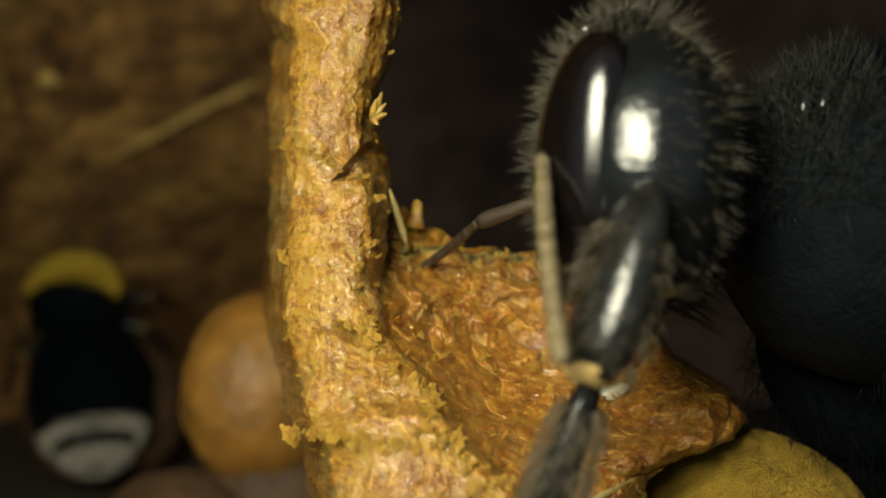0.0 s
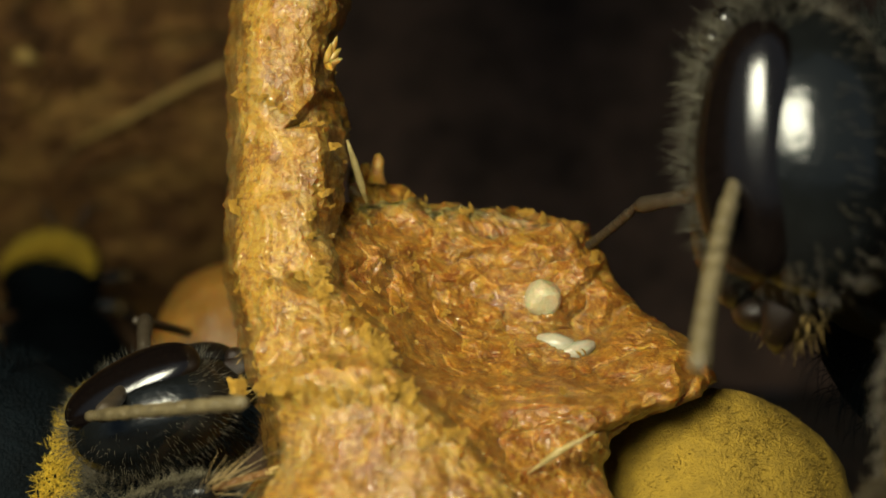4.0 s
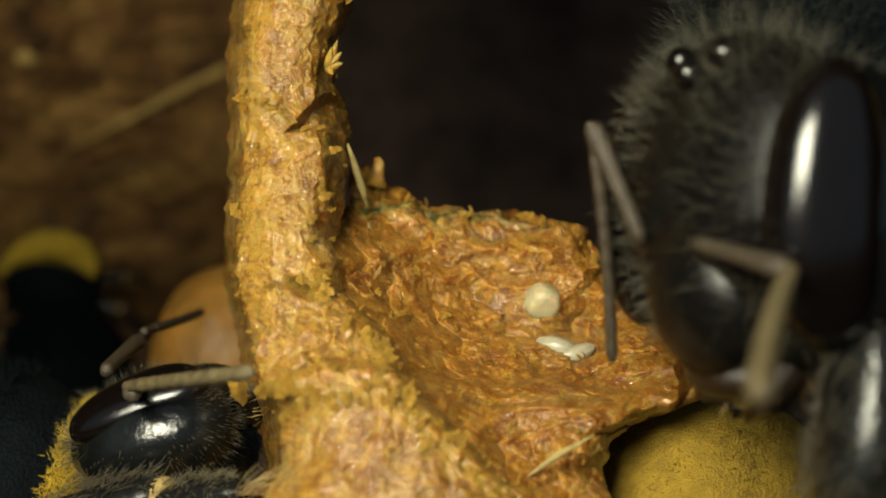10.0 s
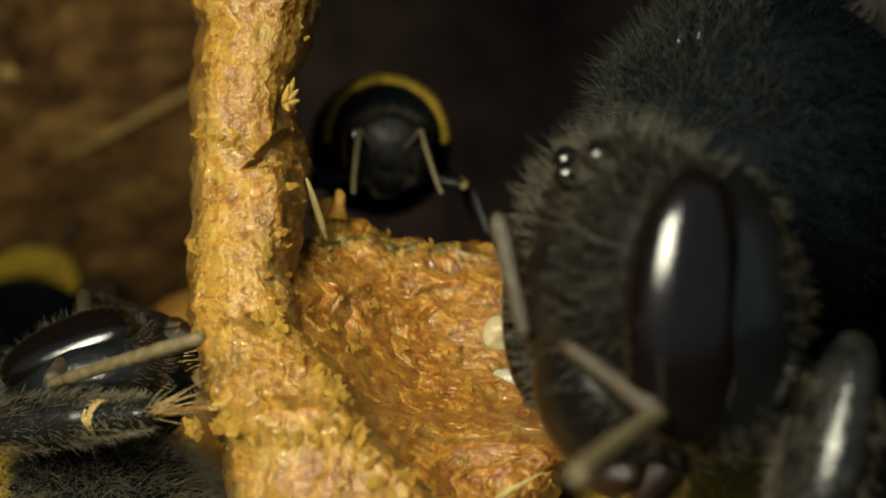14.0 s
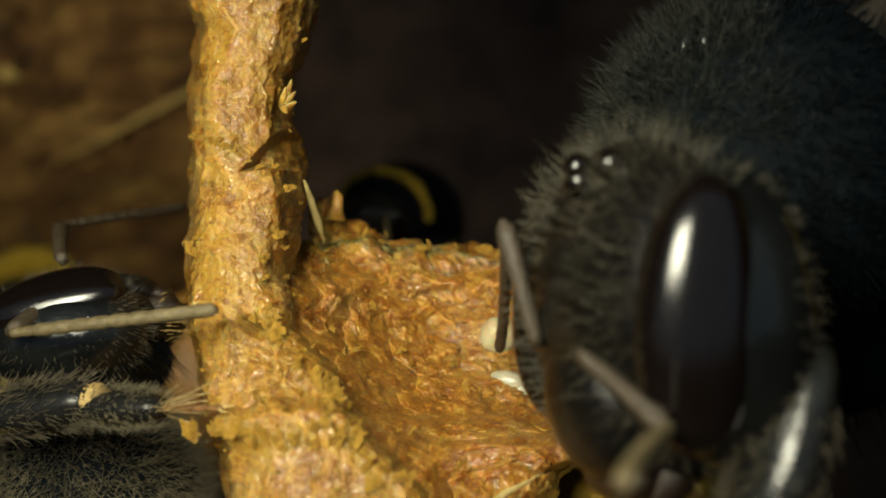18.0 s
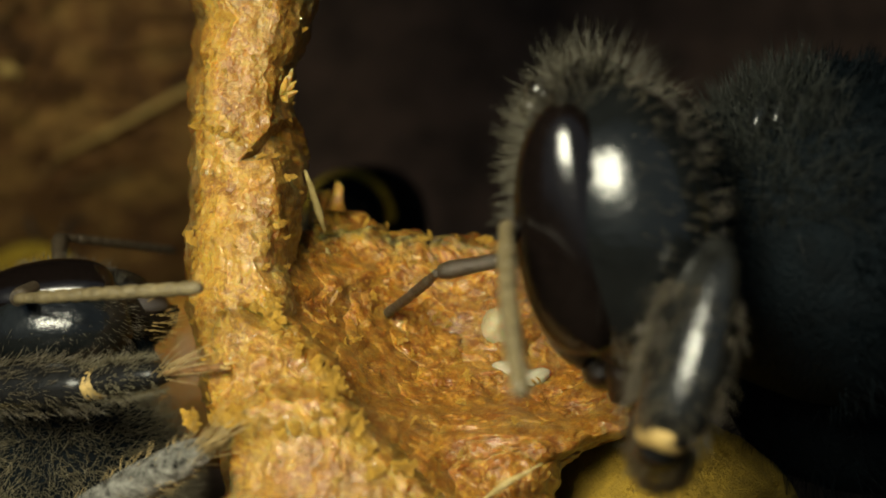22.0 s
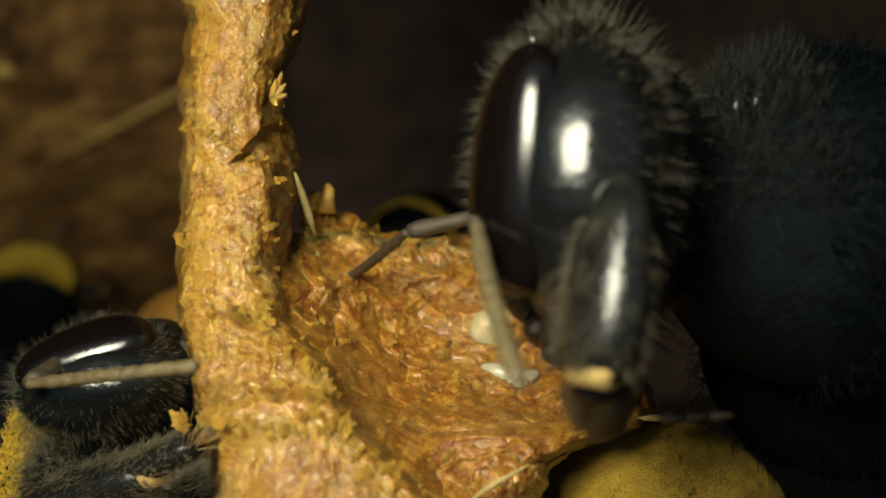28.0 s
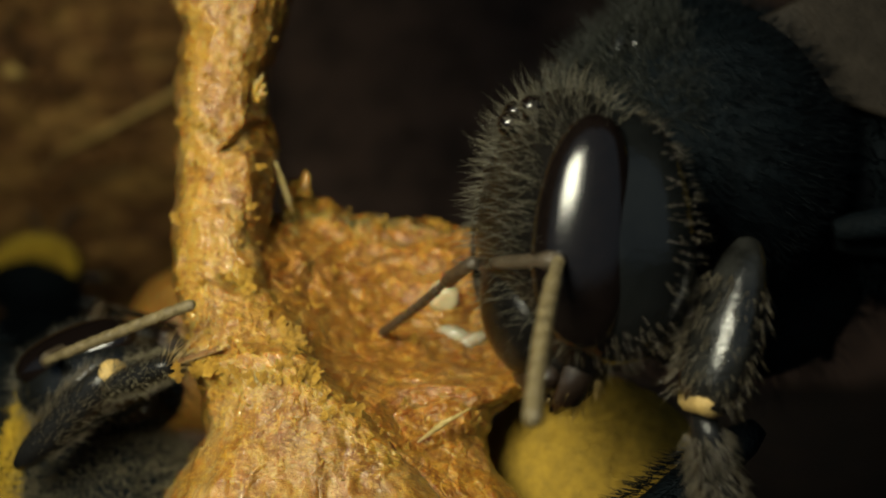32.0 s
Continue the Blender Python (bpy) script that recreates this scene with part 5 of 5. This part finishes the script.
    (30, -4.66, 19.21, -1.95, -4.93, 17.8, -2.39), (31, -4.67, 19.06, -2.34, -5.47, 17.8, -2.52), (32, -5.13, 19.26, -1.87, -5.29, 17.8, -2.16),
    ],
    ("left", "feeler_near"): [
    (0, -6.18, 20.1, -6.75, -4.49, 17.84, -5.46), (1.2, -4.88, 20.75, -5.57, -3.27, 18.36, -4.42), (1.5, -4.99, 21.57, -4.46, -3.34, 19.26, -3.21), (2, -5.34, 17.6, -2.32, -3.16, 15.4, -2.22),
    (6, -4.92, 17.6, -2.99, -2.86, 15.39, -2.29), (8, -4.86, 17.6, -2.99, -2.91, 15.2, -2.83), (9, -4.66, 17.6, -3.07, -2.86, 15.17, -2.4), (11, -4.85, 17.8, -1.43, -3.11, 15.24, -1.3),
    (12, -4.99, 17.8, -1.6, -3.23, 15.26, -1.38), (14, -5.17, 17.8, -1.77, -3, 15.7, -1.04), (17, -5.28, 17.8, -0.85, -2.97, 15.76, -0.49), (18, -5.65, 17.8, -1.08, -2.9, 16.42, -0.72),
    (18.5, -5.12, 17.8, -1.03, -2.5, 16.16, -0.77), (19, -5.5, 17.6, 0.55, -2.78, 16.17, 0.95), (19.5, -5.08, 17.6, -0.85, -2.43, 16, -0.77), (20, -5.36, 17.8, 0.17, -3.16, 15.68, -0.37),
    (21, -5.49, 17.6, 0.16, -2.98, 15.91, -0.52), (22, -5.58, 17.8, -0.77, -3.04, 16.03, -0.58), (22.5, -4.98, 17.4, -1, -2.57, 15.45, -0.91), (23, -3.5, 17, -0.51, -1.1, 15.05, -0.81),
    (23.5, -4.61, 17, 0.54, -1.79, 15.74, 0.33), (24, -4.52, 17, -0.15, -2.01, 15.18, -0.34), (24.5, -4.95, 17.2, 0.51, -2.49, 15.31, 0.56), (25, -5.23, 17.2, 0.22, -2.8, 15.28, -0.01),
    (25.5, -4.89, 17.6, 0.19, -2.8, 15.39, -0.43), (27.5, -5.33, 17.8, -1.5, -2.96, 15.85, -1.07), (28, -5.31, 17.8, -1.86, -2.93, 15.85, -1.47), (29, -5.08, 17.8, -1.97, -2.83, 15.71, -1.5),
    (30, -4.93, 17.8, -2.39, -2.85, 15.54, -1.98), (31, -5.47, 17.8, -2.52, -3, 15.99, -2.03), (32, -5.29, 17.8, -2.16, -2.9, 16.07, -1.23),
    ],
    ("left", "scape_far"): [
    (0, -5.64, 22.09, -6.59, -6.05, 20.65, -6.5), (1.3, -4.44, 22.24, -4.5, -4.92, 21, -5.2), (1.6, -4.05, 22.38, -2.94, -4.6, 21, -3.14), (2, -4.73, 19.73, -2.03, -5.5, 21, -1.81),
    (6, -4.94, 19.79, -2.44, -5.15, 21, -1.58), (11, -5.49, 19.55, -2.06, -5.28, 21, -1.76), (14, -5.18, 19.66, -1.24, -5.57, 21, -0.7), (19, -5.53, 19.66, -0.08, -5.95, 21, 0.44),
    (23, -5.5, 19.69, -0.77, -5.9, 21, -0.15), (28, -4.77, 19.57, -1.36, -5.15, 21, -1.13), (32, -5.11, 19.6, -1.96, -5.23, 21, -1.43),
    ],
    ("left", "feeler_far"): [
    (0, -6.05, 20.65, -6.5, -5.75, 23.74, -6.47), (1.3, -4.92, 21, -5.2, -4.79, 24.08, -4.91), (1.6, -4.6, 21, -3.14, -4.23, 24.07, -2.94), (2, -5.5, 21, -1.81, -5.38, 24.1, -1.81),
    (6, -5.15, 21, -1.58, -4.42, 23.98, -2.03), (11, -5.28, 21, -1.76, -4.78, 24.05, -1.54), (14, -5.57, 21, -0.7, -4.86, 23.98, -1.19), (19, -5.95, 21, 0.44, -4.34, 23.61, 0.89),
    (23, -5.9, 21, -0.15, -4.73, 23.85, -0.55), (28, -5.15, 21, -1.13, -4.5, 23.98, -1.67), (32, -5.23, 21, -1.43, -4.29, 23.9, -1.99),
    ],
    ("main", "up"): [
    (0, 0.9, 13.97, 0.5, 0.3, 13.77, -1.19), (0.3, 1.88, 14, 0.57, 1.01, 13.77, -0.98), (0.6, 2.65, 13.98, 0.6, 2.11, 13.77, -1.09), (1, 3.01, 13.98, 0.6, 2.64, 13.78, -1.15),
    (1.5, 2.37, 13.97, -0.12, 1.84, 13.78, -1.82), (2, 2.01, 13.97, -0.32, 1.76, 13.78, -2.09), (2.5, 2.12, 14.01, -0.34, 1.65, 13.81, -2.06), (3, 4.24, 13.99, -1.11, 4.07, 13.82, -2.88),
    (3.5, 4.35, 13.99, -1.12, 4.18, 13.82, -2.89), (5.5, 3.8, 14, -0.3, 3.4, 13.81, -2.03), (6, 2.66, 14.08, 0.07, 2.22, 13.81, -1.65), (6.5, 2.46, 14.05, 0.65, 1.94, 13.81, -1.06),
    (7, 2.6, 14.12, 0.87, 1.96, 13.81, -0.78), (7.5, 3.12, 14.02, 0.29, 2.29, 13.81, -1.29), (8, 3.76, 13.95, -1.31, 3.47, 13.81, -3.06), (9, 3.68, 13.95, -1.31, 3.4, 13.81, -3.07),
    (12, 3.94, 13.96, -1.66, 3.45, 13.82, -3.38), (13, 4.26, 13.95, -1.32, 3.68, 13.8, -3), (14, 4.11, 13.95, -1.21, 3.59, 13.8, -2.92), (16.5, 3.66, 13.96, -1.08, 3.01, 13.79, -2.74),
    (17, 3.13, 13.97, -1.12, 2.45, 13.8, -2.78), (18, 3.75, 13.95, -1.29, 3.12, 13.8, -2.95), (19, 3.95, 13.96, -1.29, 3.35, 13.8, -2.97), (20, 4.01, 13.95, -1.28, 3.41, 13.8, -2.96),
    (21, 3.6, 13.96, -1.25, 2.96, 13.8, -2.92), (22, 2.72, 13.97, -0.35, 2.18, 13.8, -2.05), (22.5, 2.65, 13.96, -0.49, 2.1, 13.8, -2.19), (23, 2.3, 13.98, -0.63, 1.72, 13.81, -2.32),
    (23.5, 2.15, 13.98, -0.62, 1.64, 13.8, -2.33), (24, 2.02, 13.98, -0.34, 1.31, 13.8, -1.98), (24.5, 3.69, 13.96, 0.11, 3.25, 13.8, -1.62), (25, 4.05, 14, 0.6, 3.57, 13.8, -1.11),
    (25.5, 2.78, 13.96, 0.45, 2.1, 13.81, -1.2), (27.5, 1.71, 14, 0.57, 1.29, 13.79, -1.16), (28, 1.96, 13.98, 0.35, 1.65, 13.8, -1.41), (28.5, 2.52, 13.97, 0.17, 2.09, 13.81, -1.56),
    (29, 2.43, 13.96, 0.48, 2.08, 13.8, -1.27), (29.5, 2.56, 13.94, 0.37, 2.09, 13.79, -1.35), (30, 2.63, 13.94, 0.52, 2.39, 13.78, -1.24), (30.5, 2.44, 13.91, 0.42, 2.09, 13.76, -1.33),
    (31, 2.43, 13.82, 0.48, 2.08, 13.65, -1.27), (31.5, 3.57, 13.72, -0.18, 3.13, 13.57, -1.92), (32, 4.43, 13.73, -0.65, 3.89, 13.56, -2.35),
    ],
    ("main", "low"): [
    (0, 0.34, 13.86, -1.28, -0.09, 14.04, -2.62), (0.3, 1.03, 13.86, -1.05, 0.34, 14.05, -2.26), (0.6, 2.13, 13.87, -1.1, 2.46, 15.89, -1.61), (1, 2.67, 13.87, -1.21, 2.99, 15.89, -1.72),
    (1.5, 1.86, 13.87, -1.88, 2.18, 15.89, -2.39), (2, 1.78, 13.87, -2.16, 2.1, 15.9, -2.66), (3, 4.1, 13.91, -2.96, 4.42, 15.93, -3.46), (3.5, 4.22, 13.91, -2.97, 4.54, 15.93, -3.47),
    (5.5, 3.43, 13.91, -2.11, 3.25, 14.09, -3.11), (6, 2.21, 13.9, -1.71, 2.48, 14.08, -2.98), (6.3, 2.07, 13.9, -1.32, 1.7, 14.08, -2.43), (6.5, 1.96, 13.9, -1.12, 1.15, 14.08, -1.94), (7, 1.97, 13.9, -0.84, 1.79, 15.92, -1.39),
    (7.5, 2.3, 13.9, -1.34, 2.12, 15.92, -1.89), (8, 3.5, 13.9, -3.15, 3.21, 14.09, -4.28), (12, 3.48, 13.91, -3.45, 3.41, 14.09, -4.59), (14, 3.62, 13.89, -3, 3.79, 14.08, -4.15),
    (17, 2.47, 13.89, -2.85, 3.03, 14.07, -4.05), (20, 3.43, 13.89, -3.04, 3.6, 14.07, -4.14), (21, 2.98, 13.89, -3, 3.19, 14.08, -4.15), (22, 2.19, 13.9, -2.13, 2.51, 15.92, -2.63),
    (24, 1.32, 13.9, -2.05, 1.64, 15.92, -2.55), (24.5, 3.27, 13.89, -1.69, 3.5, 15.92, -2.22), (25, 3.59, 13.9, -1.17, 3.78, 15.92, -1.76), (25.5, 2.12, 13.9, -1.27, 2.4, 15.92, -1.76),
    (28, 1.67, 13.89, -1.47, 1.99, 15.91, -1.98), (29, 2.08, 13.89, -1.34, 2.41, 15.92, -1.84), (30, 2.4, 13.87, -1.32, 2.72, 15.89, -1.82), (31, 2.1, 13.74, -1.34, 2.42, 15.77, -1.84),
    (32, 3.91, 13.66, -2.44, 4.28, 13.84, -3.99),
    ],
    ("left", "up"): [
    (0, -6.43, 18, -5.66, -5.57, 17.6, -5.91), (1.5, -6.07, 18, -4.54, -5.21, 17.6, -4.82), (6, -5.98, 18, -4.08, -4.56, 17.6, -3.79), (9, -6.01, 18, -4.09, -4.44, 17.6, -3.72),
    (12, -5.93, 18, -4.04, -4.58, 17.6, -3.53), (14, -6.2, 18, -2.39, -5.12, 17.6, -2.23), (17, -6.23, 18, -2.58, -4.94, 17.6, -2.16), (19, -6.3, 18, -1.86, -4.97, 17.6, -1.82),
    (21, -6.14, 18, -1.85, -5.06, 17.6, -1.74), (23, -6.39, 18, -2.12, -4.87, 17.6, -2.07), (25, -6.37, 18, -2.22, -4.85, 17.6, -2.02), (27.5, -5.39, 18, -3.46, -4.24, 17.6, -3.09),
    (28, -5.29, 18, -3.52, -4.22, 17.6, -3.16), (30, -5.29, 18, -3.78, -4.28, 17.6, -3.4), (32, -5.53, 18, -3.56, -4.47, 17.6, -2.57),
    ],
    ("left", "low"): [
    (0, -5.57, 17.6, -5.91, -4.49, 17, -4.99), (1.5, -5.21, 17.6, -4.82, -4.13, 17, -4.17), (6, -4.56, 17.6, -3.79, -3.3, 17, -3.46), (9, -4.44, 17.6, -3.72, -3.33, 17, -3.54),
    (12, -4.58, 17.6, -3.53, -3.12, 17, -3.22), (14, -5.09, 17.6, -2.23, -3.59, 17, -2.04), (17, -4.9, 17.6, -2.16, -3.55, 17, -2.05), (19, -4.93, 17.6, -1.82, -3.44, 17, -1.86),
    (21, -5.03, 17.6, -1.7, -3.36, 17, -1.82), (23, -4.84, 17.6, -2.07, -3.25, 17, -1.47), (25, -4.82, 17.6, -2.02, -3.23, 17, -1.46), (27.5, -4.24, 17.6, -3.09, -3.03, 17, -2.49),
    (28, -4.22, 17.6, -3.16, -3.01, 17, -2.56), (30, -4.28, 17.6, -3.4, -3.06, 17, -2.5), (32, -4.47, 17.6, -2.57, -3.32, 17, -2.17),
    ],
    ("main", "middle"): [
    (0, 5.15, 16.3, -4.78, 3.67, 16, -6.4), (29.3, 6.41, 16.3, -4.96, 4.97, 16, -6.53), (30, 4.91, 16.3, -3.23, 3.88, 16, -4.32), (30.5, 4.55, 16.3, -3.18, 3.38, 16, -4.3),
    (31, 4.47, 16.3, -3.34, 3.15, 16, -4.62), (31.5, 4.88, 16.3, -3.42, 3.17, 16, -4.87), (32, 4.8, 16.3, -3.31, 3.01, 16, -4.72),
    ],
    ("left", "second"): [
    (0, -6.99, 17.4, -6.41, -5.82, 16.8, -5.85), (20.5, -5.68, 17.4, -5.34, -4.54, 16.8, -4.82), (21.5, -5.09, 17.4, -3.84, -3.62, 16.8, -3.17), (22, -4.81, 17.4, -3.58, -3.36, 16.8, -2.78),
    (23, -4.67, 17.4, -3.62, -3.22, 16.8, -2.82), (24, -4.63, 17.4, -3.62, -3.25, 16.8, -2.82), (25, -4.72, 17.4, -3.61, -3.4, 16.8, -2.88), (25.6, -5.13, 17.4, -4.13, -3.73, 16.8, -3.59),
    (27.5, -5.64, 17.4, -5.38, -4.49, 16.8, -4.85), (32, -5.78, 17.4, -7.06, -4.46, 16.8, -6.46),
    ],
    ("main", "foot"): [
    (0, 5.09, 18.2, -4.95, 4.26, 18, -4.75), (24, 5.47, 18.2, -4.37, 4.81, 18, -4.02), (24.8, 4.18, 18.2, -3, 3.39, 18, -2.82), (25, 3.35, 18.2, -1.85, 3.2, 18, -2.45),
    (25.3, 4.18, 18.2, -2.45, 2.94, 18, -2.35), (25.5, 4.03, 18.2, -2.39, 2.91, 18, -2.4), (27.5, 4, 18.2, -2.25, 2.87, 18, -2.3), (28, 4.03, 18.2, -2.31, 2.9, 18, -2.33),
    (29, 4.26, 18.2, -2.31, 3.14, 18, -2.29), (30, 4.15, 18.2, -2.44, 3.27, 18, -2.56), (30.5, 4.41, 18.2, -2.5, 3.14, 18, -2.24), (31, 4.14, 18.2, -2.48, 3.04, 18, -2.21),
    (31.5, 7.04, 18.2, -4.5, 5.94, 18, -4.12), (32, 7.92, 18.2, -6.22, 6.98, 18, -5.3),
    ],
}
CAVITY_ROWS = [
    (0, -1.53, 32, -11.41, 0, -8, 90), (7.5, -0.17, 32, -3.86, 0, -8, 90), (8.3, 0.34, 31, -0.48, 0, -8, 90), (9, 0.47, 30, 0.34, 0, -8, 90),
    (9.5, -0.7, 30, -0.34, 0, -8, 90), (10, -0.44, 31, -3.02, 0, -8, 90), (12.4, -1.46, 31, -2.72, 0, -8, 90), (13, -2.04, 30, 1.2, 0, -8, 100),
    (13.5, -1.28, 26, 2.16, 0, -8, 100), (14, -1.09, 24.5, 2.03, 0, -8, 95), (14.5, -1.10, 24.5, 1.96, 0, -8, 90), (16.5, -0.89, 22.5, 2.40, 0, -8, 80),
    (17, -0.94, 24, 2.42, 0, -8, 80), (17.5, -1.12, 26, 1.97, 0, -8, 80), (18, -1.3, 30, 0.78, 0, -8, 80), (18.6, -0.82, 31, -2.3, 0, -8, 80),
    (21.5, -2.19, 32, -1.66, 0, -8, 80), (22, -2.2, 32, 0.69, 0, -8, 80), (22.5, -1.89, 32, -1.72, 0, -8, 90), (23.5, 0.83, 33, -2.89, 0, -8, 90),
    (24.6, 1.66, 33, 3.7, 0, -8, 90), (25, 0.83, 33, 4.65, 0, -8, 90), (25.5, 1.94, 33, 0.38, 0, -8, 90), (27.5, -0.27, 32, 0.26, 0, -8, 90),
    (28.2, -0.67, 31, 0, 0, -8, 80), (28.5, -0.85, 30, 0.17, 0, -8, 80), (28.8, -1.54, 30, 2.08, 0, -8, 80), (29, -1.54, 30, 3.79, 0, -8, 80),
    (29.4, -1.53, 31, 2.19, 0, -8, 80), (30, -1.46, 32, 0.6, 0, -8, 80), (31, -2.15, 32, -3.2, 0, -8, 80), (32, -1.9, 32, -4.2, 0, -8, 80),
]


def motions():
    for made, rows, back in ((main_bee, HEAD_ROWS, (3.3, 1.9, -0.2)), (left_bee, LEFT_HEAD_ROWS, (-3.1, 1.6, -1.9))):
        nod = pose(0, 0, 0, 0, 0, 22) if made is left_bee else Matrix()
        walk(made["head"], [(t, mm(x, y, z + Z, rx, ry, rz) @ nod) for t, x, y, z, rx, ry, rz in rows])
        turn = 180 if made is left_bee else 0
        lead = 0.6
        cx, cy, cz = (sum(r[k] for r in rows) / len(rows) for k in (1, 2, 3))
        body = []
        for t, x, y, z, rx, ry, rz in rows:
            if made is main_bee:  # the body lies behind the head, whichever way it faces
                w = min(1.0, max(0.0, (rz + 18) / 40))
                back = (3.0 - 0.9 * w, 1.75 + 1.2 * w, -0.2 + 1.75 * w)
            bx, by, bz = (c + lead * (v - c) + b for v, c, b in zip((x, y, z), (cx, cy, cz), back))
            body.append((t, bx, by, bz + Z))
        walk(made["thorax"], [(t, mm(x, y, z, 0, -8, turn)) for t, x, y, z in body])
        sx = -1 if turn else 1
        walk(made["abdomen"], [(t, mm(x + 5.4 * sx, y + 1.2, z + 0.2, 0, -6, turn)) for t, x, y, z in body])
    walk(breast, [(t, mm(x - 0.05, y + 0.6, z - 2.05 + Z, 0, 25, 0)) for t, x, y, z, *_ in LEFT_HEAD_ROWS])
    for (who, key), rows in LIMB_ROWS.items():
        made = main_bee if who == "main" else left_bee
        carried = {"foot": perch_foot, "middle": mid_leg, "second": second_leg}.get(key) or made[key]
        walk(carried, [(t, ends((a, b, c + Z), (d, e, f + Z))) for t, a, b, c, d, e, f in rows])
    walk(cavity_bee, [(t, mm(x, y, z + Z, rx, ry, rz)) for t, x, y, z, rx, ry, rz in CAVITY_ROWS])


motions()
